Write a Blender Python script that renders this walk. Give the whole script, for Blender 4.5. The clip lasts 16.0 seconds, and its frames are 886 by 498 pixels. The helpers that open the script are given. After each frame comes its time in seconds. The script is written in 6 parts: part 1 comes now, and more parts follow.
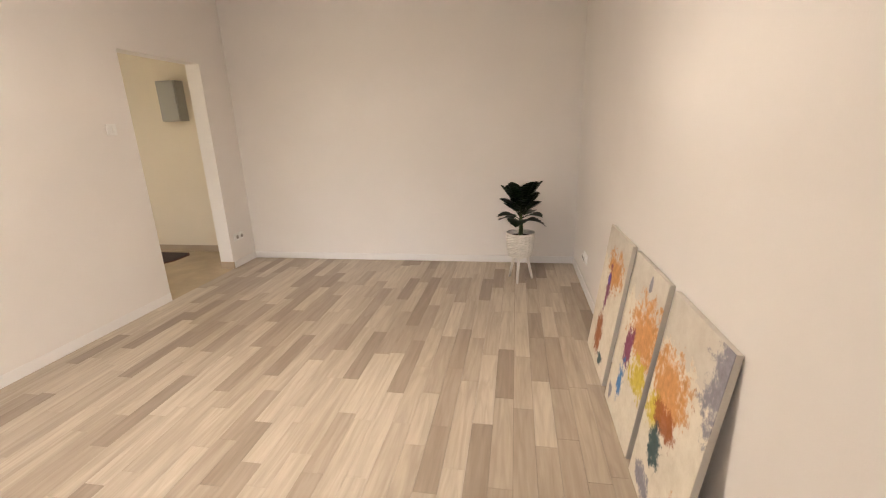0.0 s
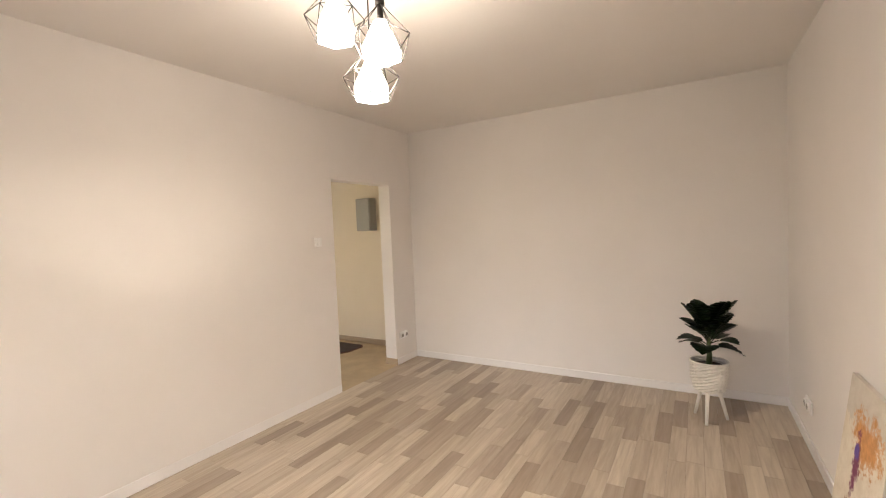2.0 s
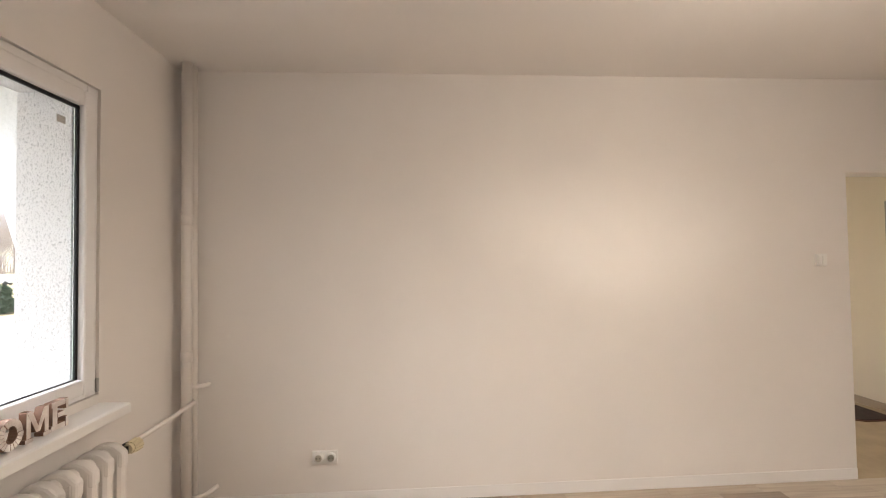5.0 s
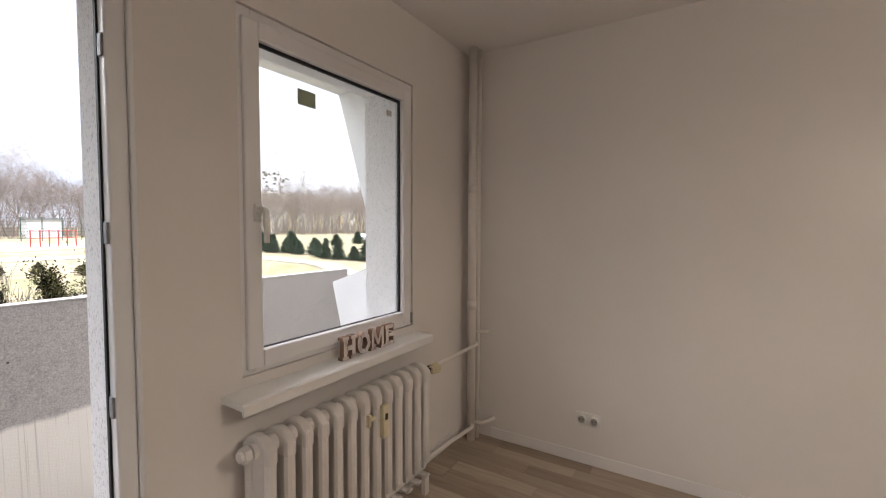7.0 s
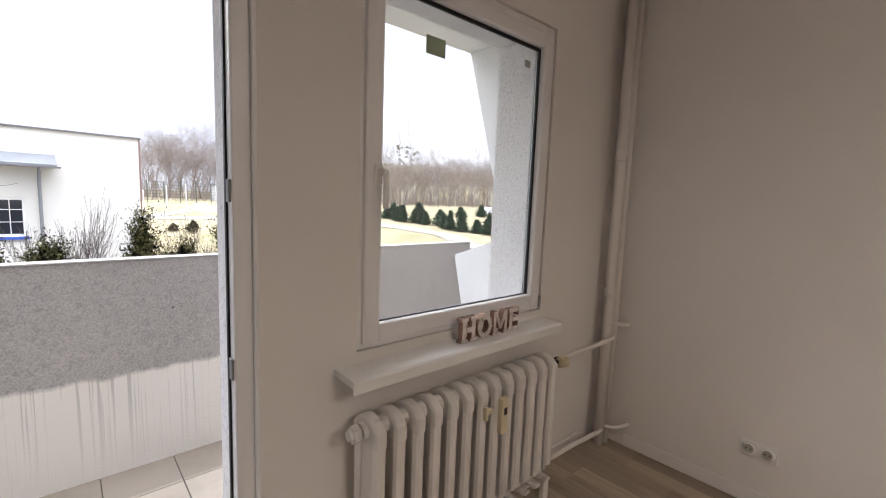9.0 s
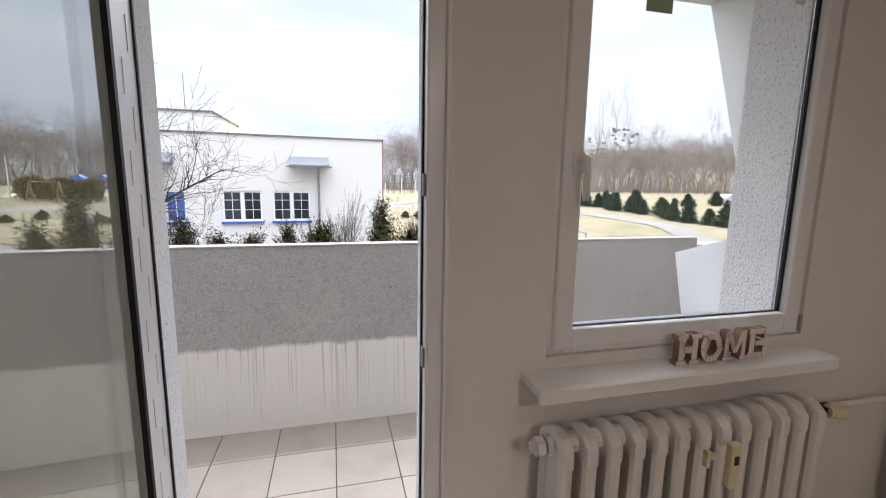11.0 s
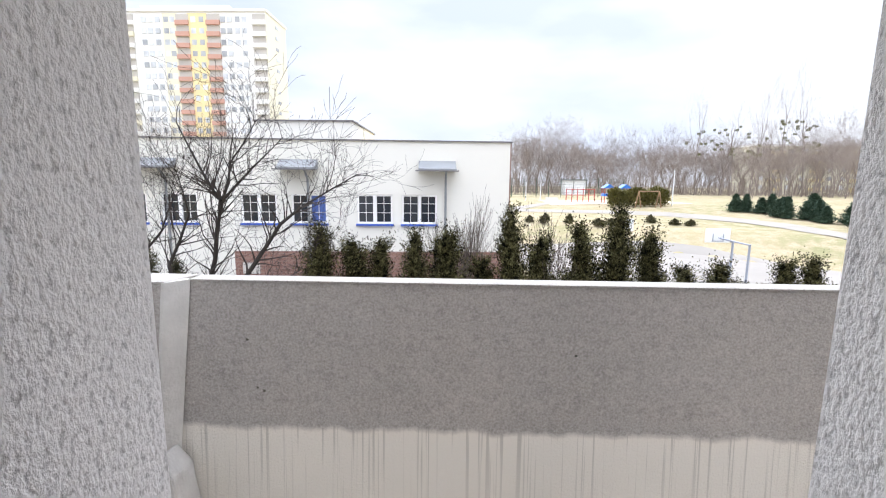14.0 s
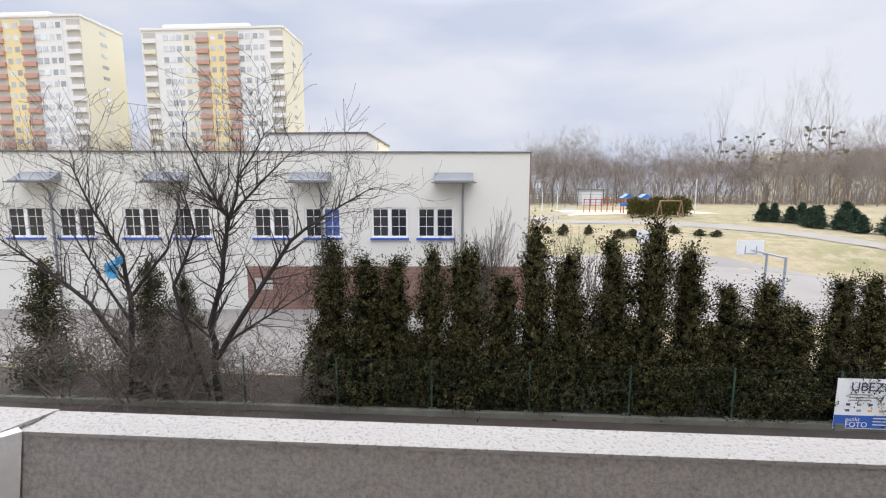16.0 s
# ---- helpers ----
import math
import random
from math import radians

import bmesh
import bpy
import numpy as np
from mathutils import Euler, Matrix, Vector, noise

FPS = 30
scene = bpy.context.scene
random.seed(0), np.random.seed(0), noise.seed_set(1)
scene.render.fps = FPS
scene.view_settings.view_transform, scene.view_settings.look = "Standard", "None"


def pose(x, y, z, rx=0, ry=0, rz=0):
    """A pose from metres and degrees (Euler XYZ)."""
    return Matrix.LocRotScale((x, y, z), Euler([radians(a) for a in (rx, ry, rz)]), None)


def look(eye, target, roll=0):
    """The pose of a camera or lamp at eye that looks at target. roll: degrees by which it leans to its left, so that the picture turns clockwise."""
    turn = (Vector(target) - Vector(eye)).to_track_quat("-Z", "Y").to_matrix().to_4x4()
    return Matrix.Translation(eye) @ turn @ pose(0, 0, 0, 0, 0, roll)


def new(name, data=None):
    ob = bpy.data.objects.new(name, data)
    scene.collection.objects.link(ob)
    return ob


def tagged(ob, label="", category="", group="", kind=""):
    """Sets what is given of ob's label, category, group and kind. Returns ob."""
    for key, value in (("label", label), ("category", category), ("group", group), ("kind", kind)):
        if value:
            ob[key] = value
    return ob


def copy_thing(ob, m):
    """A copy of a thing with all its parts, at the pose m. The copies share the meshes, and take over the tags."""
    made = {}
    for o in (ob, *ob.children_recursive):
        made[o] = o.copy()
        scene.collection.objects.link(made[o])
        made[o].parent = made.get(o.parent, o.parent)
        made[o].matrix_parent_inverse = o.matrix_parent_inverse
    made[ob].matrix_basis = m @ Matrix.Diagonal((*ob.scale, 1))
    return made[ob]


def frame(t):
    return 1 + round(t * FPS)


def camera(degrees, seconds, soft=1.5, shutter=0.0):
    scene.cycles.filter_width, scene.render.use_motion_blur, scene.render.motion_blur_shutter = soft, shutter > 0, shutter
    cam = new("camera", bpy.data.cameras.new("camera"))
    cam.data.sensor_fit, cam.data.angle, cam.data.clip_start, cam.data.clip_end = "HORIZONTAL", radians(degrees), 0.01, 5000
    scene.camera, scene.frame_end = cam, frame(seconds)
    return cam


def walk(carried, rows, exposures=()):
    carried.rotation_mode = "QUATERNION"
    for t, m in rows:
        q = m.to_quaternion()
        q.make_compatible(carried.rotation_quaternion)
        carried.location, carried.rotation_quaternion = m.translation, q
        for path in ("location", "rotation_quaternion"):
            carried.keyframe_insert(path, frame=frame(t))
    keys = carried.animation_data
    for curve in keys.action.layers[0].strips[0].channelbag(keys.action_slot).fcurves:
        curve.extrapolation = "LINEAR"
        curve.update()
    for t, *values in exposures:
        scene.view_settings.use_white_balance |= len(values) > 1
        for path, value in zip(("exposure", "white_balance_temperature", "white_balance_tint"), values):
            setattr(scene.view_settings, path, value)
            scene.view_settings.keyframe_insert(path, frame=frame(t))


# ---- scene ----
cam = camera(92.0, 16.0, soft=1.15)
PATH = [
    (0, (2.983, 1.283, 1.41), (2.654, 3.176, 0.857), -1.9),
    (0.5, (2.998, 1.332, 1.442), (2.495, 3.228, 1.052), -2.3),
    (1, (2.986, 1.327, 1.492), (2.332, 3.202, 1.254), -2.4),
    (1.5, (2.981, 1.339, 1.503), (2.171, 3.161, 1.348), -2.5),
    (2, (2.965, 1.378, 1.522), (1.946, 3.097, 1.434), -2.4),
    (2.5, (2.923, 1.437, 1.535), (1.689, 3.011, 1.516), -2.0),
    (3, (2.806, 1.489, 1.54), (1.411, 2.922, 1.565), -1.8),
    (3.5, (2.717, 1.483, 1.561), (1.164, 2.743, 1.606), -1.7),
    (4, (2.666, 1.441, 1.537), (0.904, 2.386, 1.61), -1.4),
    (4.5, (2.709, 1.459, 1.522), (0.779, 1.98, 1.599), -1.0),
    (5, (2.717, 1.446, 1.491), (0.721, 1.568, 1.545), -0.8),
    (5.2, (2.727, 1.422, 1.482), (0.727, 1.4, 1.524), -0.9),
    (7.3, (2.693, 1.481, 1.476), (1.104, 0.272, 1.358), 0.2),
    (7.5, (2.675, 1.471, 1.469), (1.16, 0.172, 1.334), 0.2),
    (8, (2.632, 1.421, 1.466), (1.2, 0.036, 1.295), 1.0),
    (8.2, (2.615, 1.392, 1.456), (1.191, 0.001, 1.273), 1.4),
    (10.3, (2.405, 1.203, 1.456), (1.51, -0.56, 1.158), 1.7),
    (10.5, (2.408, 1.203, 1.459), (1.613, -0.607, 1.159), 1.5),
    (11, (2.42, 1.198, 1.466), (1.926, -0.716, 1.161), 0.9),
    (11.5, (2.43, 1.162, 1.469), (2.208, -0.802, 1.163), 0.3),
    (12, (2.454, 1.031, 1.462), (2.412, -0.947, 1.165), 0.5),
    (12.5, (2.501, 0.832, 1.466), (2.488, -1.146, 1.171), 0.7),
    (13, (2.533, 0.638, 1.464), (2.544, -1.34, 1.17), 0.2),
    (13.5, (2.541, 0.455, 1.482), (2.575, -1.523, 1.186), 0.4),
    (14, (2.560, 0.195, 1.470), (2.618, -1.782, 1.173), 0.6),
    (14.5, (2.633, -0.040, 1.518), (2.699, -2.020, 1.240), 0.4),
    (15, (2.664, -0.250, 1.529), (2.724, -2.232, 1.265), 0.1),
    (15.5, (2.666, -0.48, 1.542), (2.747, -2.463, 1.292), 0.1),
    (16, (2.732, -0.693, 1.552), (2.858, -2.674, 1.303), 0.1),
]
walk(cam, [(t, look(eye, target, roll)) for t, eye, target, roll in PATH],
     exposures=[(0.0, 2.45, 6350, 12), (3.5, 2.38, 6300, 12), (4.6, 2.35, 6250, 12), (5.4, 2.0, 6250, 12), (7.2, 1.28, 6200, 14), (8.5, 1.25, 6100, 14), (10.3, 1.05, 6000, 14), (12.0, 0.9, 5900, 13), (12.8, 0.9, 5900, 13), (13.4, 1.1, 6000, 12), (13.8, 1.05, 6000, 12), (14.1, 0.85, 6100, 12), (14.7, 0.5, 6200, 12), (16.0, 0.44, 6200, 13)])

# ---------- exposure is part of the walk above; world and sun ----------
world = bpy.data.worlds.new("world")
scene.world = world
world.use_nodes = True
wt = world.node_tree
wt.nodes.clear()
w_out = wt.nodes.new("ShaderNodeOutputWorld")
w_bg = wt.nodes.new("ShaderNodeBackground")
w_sky = wt.nodes.new("ShaderNodeTexSky")
w_sky.sky_type = "NISHITA"
w_sky.sun_disc = False
w_sky.sun_elevation = radians(38)
w_sky.sun_rotation = radians(200)
w_co = wt.nodes.new("ShaderNodeTexCoord")
w_map = wt.nodes.new("ShaderNodeMapping")
w_map.inputs["Scale"].default_value = (1.0, 1.0, 3.2)
w_noise = wt.nodes.new("ShaderNodeTexNoise")
w_noise.inputs["Scale"].default_value = 2.1
w_noise.inputs["Detail"].default_value = 6
w_noise.inputs["Roughness"].default_value = 0.5
w_ramp = wt.nodes.new("ShaderNodeValToRGB")
w_ramp.color_ramp.elements[0].position = 0.36
w_ramp.color_ramp.elements[0].color = (7.6, 8.2, 9.4, 1)
w_ramp.color_ramp.elements[1].position = 0.60
w_ramp.color_ramp.elements[1].color = (10.2, 10.3, 10.6, 1)
w_mix = wt.nodes.new("ShaderNodeMix")
w_mix.data_type = "RGBA"
w_mix.inputs[0].default_value = 0.93
wt.links.new(w_co.outputs["Generated"], w_map.inputs["Vector"])
wt.links.new(w_map.outputs["Vector"], w_noise.inputs["Vector"])
wt.links.new(w_noise.outputs["Fac"], w_ramp.inputs["Fac"])
wt.links.new(w_sky.outputs["Color"], w_mix.inputs[6])
wt.links.new(w_ramp.outputs["Color"], w_mix.inputs[7])
# an overcast sky is brightest overhead
w_sep = wt.nodes.new("ShaderNodeSeparateXYZ")
w_lift = wt.nodes.new("ShaderNodeValToRGB")
w_lift.color_ramp.elements[0].position = 0.0
w_lift.color_ramp.elements[0].color = (0.57, 0.57, 0.57, 1)
w_lift.color_ramp.elements[1].position = 1.0
w_lift.color_ramp.elements[1].color = (3.7, 3.65, 3.6, 1)
w_el = w_lift.color_ramp.elements.new(0.38)
w_el.color = (0.61, 0.61, 0.61, 1)
w_mul = wt.nodes.new("ShaderNodeMix")
w_mul.data_type = "RGBA"
w_mul.blend_type = "MULTIPLY"
w_mul.inputs[0].default_value = 1.0
wt.links.new(w_co.outputs["Generated"], w_sep.inputs[0])
wt.links.new(w_sep.outputs[2], w_lift.inputs["Fac"])
wt.links.new(w_mix.outputs[2], w_mul.inputs[6])
wt.links.new(w_lift.outputs["Color"], w_mul.inputs[7])
wt.links.new(w_mul.outputs[2], w_bg.inputs["Color"])
w_bg.inputs["Strength"].default_value = 0.1
wt.links.new(w_bg.outputs["Background"], w_out.inputs["Surface"])

sun = new("sun", bpy.data.lights.new("sun", "SUN"))
sun.data.energy = 1.5
sun.data.angle = radians(60)
sun.data.color = (1.0, 0.97, 0.93)
sun.matrix_world = look((6, -30, 34), (0, 10, 0))

LAMP_GLOW = 10.0

# ---------- materials ----------


def link(nt, a, b):
    nt.links.new(a, b)


def node(nt, kind, **values):
    n = nt.nodes.new(kind)
    for key, value in values.items():
        n.inputs[key.replace("_", " ")].default_value = value
    return n


def base_mat(name, rough=0.5, metal=0.0, spec=0.5):
    m = bpy.data.materials.new(name)
    m.use_nodes = True
    b = m.node_tree.nodes["Principled BSDF"]
    b.inputs["Roughness"].default_value = rough
    b.inputs["Metallic"].default_value = metal
    b.inputs["Specular IOR Level"].default_value = spec
    return m, m.node_tree, b


def mixed(nt, fac, a, b, mode="MIX"):
    n = nt.nodes.new("ShaderNodeMix")
    n.data_type = "RGBA"
    n.blend_type = mode
    for sock, value in ((0, fac), (6, a), (7, b)):
        if isinstance(value, (int, float)):
            n.inputs[sock].default_value = value
        elif isinstance(value, tuple):
            n.inputs[sock].default_value = (*value, 1)
        else:
            nt.links.new(value, n.inputs[sock])
    return n.outputs[2]


def ramp(nt, fac, stops):
    n = nt.nodes.new("ShaderNodeValToRGB")
    els = n.color_ramp.elements
    while len(els) < len(stops):
        els.new(0.5)
    for e, (p, c) in zip(els, stops):
        e.position = p
        e.color = (*c, 1) if isinstance(c, tuple) else (c, c, c, 1)
    nt.links.new(fac, n.inputs["Fac"])
    return n.outputs["Color"]


def coords(nt, scale=(1, 1, 1), kind="Object"):
    c = nt.nodes.new("ShaderNodeTexCoord")
    mp = nt.nodes.new("ShaderNodeMapping")
    mp.inputs["Scale"].default_value = scale
    nt.links.new(c.outputs[kind], mp.inputs["Vector"])
    return mp.outputs["Vector"]


def world_co(nt, scale=(1, 1, 1)):
    g = nt.nodes.new("ShaderNodeNewGeometry")
    mp = nt.nodes.new("ShaderNodeMapping")
    mp.inputs["Scale"].default_value = scale
    nt.links.new(g.outputs["Position"], mp.inputs["Vector"])
    return mp.outputs["Vector"]


def noisy(nt, vec, scale, detail=4, rough=0.55, dist=0.0):
    n = nt.nodes.new("ShaderNodeTexNoise")
    n.inputs["Scale"].default_value = scale
    n.inputs["Detail"].default_value = detail
    n.inputs["Roughness"].default_value = rough
    n.inputs["Distortion"].default_value = dist
    nt.links.new(vec, n.inputs["Vector"])
    return n.outputs["Fac"]


def bumped(nt, b, height, strength, distance=0.01):
    n = nt.nodes.new("ShaderNodeBump")
    n.inputs["Strength"].default_value = strength
    n.inputs["Distance"].default_value = distance
    nt.links.new(height, n.inputs["Height"])
    nt.links.new(n.outputs["Normal"], b.inputs["Normal"])


def surface(name, color, rough=0.5, metal=0.0, vary=0.12, coarse=1.5, fine=40.0, bump=0.1, depth=0.004, spec=0.5, tint=None, per_object=0.0):
    """A plain surface with soft stains, fine grain and a little relief."""
    m, nt, b = base_mat(name, rough, metal, spec)
    co = world_co(nt)
    big = noisy(nt, co, coarse, 4)
    small = noisy(nt, co, fine, 3)
    dark = tuple(c * (1 - vary) for c in (tint or color))
    light = tuple(min(0.95, c * (1 + vary * 0.6)) for c in color)
    c1 = mixed(nt, ramp(nt, big, [(0.3, 0.0), (0.7, 1.0)]), dark, light)
    c2 = mixed(nt, vary * 0.8, c1, mixed(nt, small, tuple(c * 0.6 for c in color), light))
    if per_object:
        info = nt.nodes.new("ShaderNodeObjectInfo")
        v = ramp(nt, info.outputs["Random"], [(0, 1 - per_object), (1, 1 + per_object)])
        c2 = mixed(nt, 1.0, c2, v, "MULTIPLY")
    nt.links.new(c2, b.inputs["Base Color"])
    if bump:
        bumped(nt, b, small, bump, depth)
    return m


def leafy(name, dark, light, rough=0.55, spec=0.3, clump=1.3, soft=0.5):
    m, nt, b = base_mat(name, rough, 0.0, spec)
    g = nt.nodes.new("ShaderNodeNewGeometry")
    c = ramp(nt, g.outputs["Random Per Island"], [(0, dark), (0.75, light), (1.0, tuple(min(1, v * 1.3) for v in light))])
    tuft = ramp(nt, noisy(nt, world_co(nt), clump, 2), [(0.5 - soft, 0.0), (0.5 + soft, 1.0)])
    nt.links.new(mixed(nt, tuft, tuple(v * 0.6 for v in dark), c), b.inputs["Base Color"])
    return m


wall_paint = surface("wall_paint", (0.80, 0.765, 0.735), 0.92, vary=0.045, coarse=0.8, fine=160, bump=0.14, depth=0.002, spec=0.10)
ceiling_paint = surface("ceiling_paint", (0.81, 0.775, 0.745), 0.85, vary=0.03, coarse=0.6, fine=120, bump=0.08, depth=0.002, spec=0.2)
hall_paint = surface("hall_paint", (0.78, 0.69, 0.545), 0.8, vary=0.04, coarse=1.0, fine=120, bump=0.1, depth=0.002, spec=0.2)
white_gloss = surface("white_gloss", (0.82, 0.80, 0.79), 0.35, vary=0.03, fine=60, bump=0.03)
white_plastic = surface("white_plastic", (0.84, 0.83, 0.81), 0.3, vary=0.02, fine=80, bump=0.02)
pvc = surface("pvc", (0.83, 0.82, 0.82), 0.28, vary=0.02, fine=90, bump=0.02)
pipe_paint = surface("pipe_paint", (0.80, 0.76, 0.72), 0.4, vary=0.06, fine=50, bump=0.06)
rad_paint = surface("rad_paint", (0.79, 0.76, 0.73), 0.38, vary=0.07, coarse=5, fine=60, bump=0.08)
cream_plastic = surface("cream_plastic", (0.72, 0.64, 0.44), 0.4, vary=0.06, fine=60, bump=0.03)
rubber = surface("rubber", (0.006, 0.006, 0.007), 0.6, vary=0.2, fine=60, bump=0.05)
black_metal = surface("black_metal", (0.02, 0.017, 0.015), 0.4, 0.6, vary=0.15, fine=60, bump=0.03)
steel = surface("steel", (0.45, 0.45, 0.44), 0.35, 1.0, vary=0.1, fine=60, bump=0.05)
dark_hole = surface("dark_hole", (0.03, 0.03, 0.03), 0.7, vary=0.1, bump=0)
grey_box = surface("grey_box", (0.36, 0.345, 0.30), 0.5, vary=0.05, fine=60, bump=0.04)
hall_base = surface("hall_base", (0.42, 0.32, 0.22), 0.5, vary=0.12, fine=40, bump=0.05)
basket_mat = surface("basket_mat", (0.78, 0.75, 0.70), 0.7, vary=0.12, coarse=20, fine=120, bump=0.3)
leg_wood = surface("leg_wood", (0.80, 0.77, 0.73), 0.5, vary=0.05, fine=60, bump=0.05)
soil = surface("soil", (0.05, 0.035, 0.025), 0.9, vary=0.3, fine=60, bump=0.5)
plant_stem = surface("plant_stem", (0.07, 0.10, 0.035), 0.6, vary=0.2, fine=50, bump=0.2)
canvas_edge = surface("canvas_edge", (0.62, 0.58, 0.52), 0.8, vary=0.1, fine=200, bump=0.2)
sticker_green = surface("sticker_green", (0.30, 0.36, 0.24), 0.5, vary=0.2, fine=40, bump=0)
plaster_white = surface("plaster_white", (0.70, 0.705, 0.70), 0.9, vary=0.1, coarse=2, fine=45, bump=0.4, depth=0.006)
joint_plaster = surface("joint_plaster", (0.62, 0.60, 0.57), 0.9, vary=0.2, coarse=6, fine=70, bump=0.7, depth=0.005)
school_wall = surface("school_wall", (0.72, 0.70, 0.64), 0.9, vary=0.04, coarse=0.25, fine=8, bump=0.1)
school_trim = surface("school_trim", (0.16, 0.15, 0.15), 0.6, vary=0.1, bump=0)
blue_sill = surface("blue_sill", (0.05, 0.11, 0.45), 0.5, vary=0.1, bump=0)
grey_metal = surface("grey_metal", (0.25, 0.26, 0.27), 0.5, 0.3, vary=0.1, coarse=1, bump=0)
galvanised = surface("galvanised", (0.33, 0.36, 0.42), 0.5, 0.4, vary=0.1, bump=0)
green_metal = surface("green_metal", (0.03, 0.075, 0.055), 0.5, vary=0.15, bump=0)
kerb_mat = surface("kerb_mat", (0.13, 0.125, 0.10), 0.95, vary=0.3, coarse=2, fine=20, bump=0.3)
asphalt_light = surface("asphalt_light", (0.225, 0.208, 0.185), 0.95, vary=0.14, coarse=0.25, fine=6, bump=0.1)
path_mat = surface("path_mat", (0.24, 0.22, 0.19), 0.95, vary=0.12, coarse=0.4, fine=6, bump=0.1)
sand_mat = surface("sand_mat", (0.50, 0.42, 0.29), 0.95, vary=0.1, coarse=0.3, fine=6, bump=0.1)
bark = surface("bark", (0.026, 0.021, 0.018), 0.95, vary=0.35, coarse=4, fine=30, bump=0.5)
twig_dark = surface("twig_dark", (0.038, 0.029, 0.025), 0.95, vary=0.3, coarse=2, fine=10, bump=0)
# much paler than near twigs: distance haze is put into the colour
twig_hazed = surface("twig_hazed", (0.25, 0.208, 0.18), 1.0, vary=0.25, coarse=0.08, fine=1, bump=0)
twig_grey = surface("twig_grey", (0.10, 0.080, 0.066), 1.0, vary=0.25, coarse=0.5, fine=5, bump=0)
mistletoe_leaf = leafy("mistletoe_leaf", (0.22, 0.22, 0.12), (0.36, 0.35, 0.20), 0.9, 0.05)
# near-black clumps paint the hedge's self-shadow into the leaf colour
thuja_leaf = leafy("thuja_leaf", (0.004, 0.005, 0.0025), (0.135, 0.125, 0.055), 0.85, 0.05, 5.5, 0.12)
spruce_leaf = leafy("spruce_leaf", (0.03, 0.055, 0.038), (0.10, 0.15, 0.10), 0.8, 0.1)
hedge_leaf = leafy("hedge_leaf", (0.13, 0.125, 0.035), (0.26, 0.235, 0.09))
bush_leaf = leafy("bush_leaf", (0.04, 0.045, 0.025), (0.15, 0.13, 0.07), 0.85, 0.05, 4.0, 0.2)
pot_leaf = leafy("pot_leaf", (0.010, 0.022, 0.008), (0.030, 0.060, 0.016), 0.35)
tower_white = surface("tower_white", (0.80, 0.79, 0.77), 0.9, vary=0.04, coarse=0.05, fine=1, bump=0)
tower_cream = surface("tower_cream", (0.76, 0.72, 0.57), 0.9, vary=0.04, coarse=0.05, fine=1, bump=0)
tower_yellow = surface("tower_yellow", (0.82, 0.68, 0.38), 0.9, vary=0.04, coarse=0.05, fine=1, bump=0)
tower_red = surface("tower_red", (0.56, 0.33, 0.26), 0.9, vary=0.08, coarse=0.2, fine=1, bump=0)
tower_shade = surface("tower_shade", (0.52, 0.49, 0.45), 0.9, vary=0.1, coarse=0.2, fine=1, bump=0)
tower_glass = surface("tower_glass", (0.60, 0.62, 0.65), 0.2, vary=0.35, coarse=0.25, fine=1, bump=0, per_object=0.35)
blue_plastic = surface("blue_plastic", (0.05, 0.32, 0.62), 0.4, vary=0.2, coarse=8, bump=0)
play_red = surface("play_red", (0.40, 0.06, 0.05), 0.5, vary=0.1, bump=0)
play_blue = surface("play_blue", (0.04, 0.16, 0.55), 0.5, vary=0.1, bump=0)
play_wood = surface("play_wood", (0.32, 0.20, 0.11), 0.7, vary=0.15, bump=0)
sign_white = surface("sign_white", (0.72, 0.73, 0.74), 0.5, vary=0.03, bump=0)
sign_blue = surface("sign_blue", (0.03, 0.10, 0.38), 0.5, vary=0.05, bump=0)
sign_ink = surface("sign_ink", (0.03, 0.04, 0.10), 0.5, vary=0.05, bump=0)
sign_orange = surface("sign_orange", (0.70, 0.35, 0.05), 0.5, vary=0.05, bump=0)
car_paint = surface("car_paint", (0.55, 0.57, 0.60), 0.3, 0.3, vary=0.05, bump=0)


def make_glow(name, color, strength):
    m = bpy.data.materials.new(name)
    m.use_nodes = True
    nt = m.node_tree
    nt.nodes.clear()
    o = nt.nodes.new("ShaderNodeOutputMaterial")
    e = nt.nodes.new("ShaderNodeEmission")
    e.inputs["Color"].default_value = (*color, 1)
    e.inputs["Strength"].default_value = strength
    nt.links.new(e.outputs[0], o.inputs["Surface"])
    return m


lamp_glass = make_glow("lamp_glass", (1.0, 0.86, 0.69), LAMP_GLOW)
lamp_bulb = make_glow("lamp_bulb", (1.0, 0.86, 0.69), LAMP_GLOW * 17.0)


def make_glass(name, tint=(1, 1, 1), ior=1.5):
    """Clear pane glass."""
    m = bpy.data.materials.new(name)
    m.use_nodes = True
    nt = m.node_tree
    nt.nodes.clear()
    o = nt.nodes.new("ShaderNodeOutputMaterial")
    gl = nt.nodes.new("ShaderNodeBsdfGlass")
    gl.inputs["Color"].default_value = (*tint, 1)
    gl.inputs["Roughness"].default_value = 0.0
    gl.inputs["IOR"].default_value = ior
    nt.links.new(gl.outputs[0], o.inputs["Surface"])
    return m


pane_glass = make_glass("pane_glass", (0.985, 0.99, 0.985), 1.45)
leaf_glass = make_glass("leaf_glass", (0.95, 0.965, 0.95), 2.15)
dark_glass, _nt, _b = base_mat("dark_glass", 0.08, 0.0, 0.6)
_b.inputs["Base Color"].default_value = (0.025, 0.028, 0.035, 1)
blue_glass, _nt, _b = base_mat("blue_glass", 0.3, 0.0, 0.5)
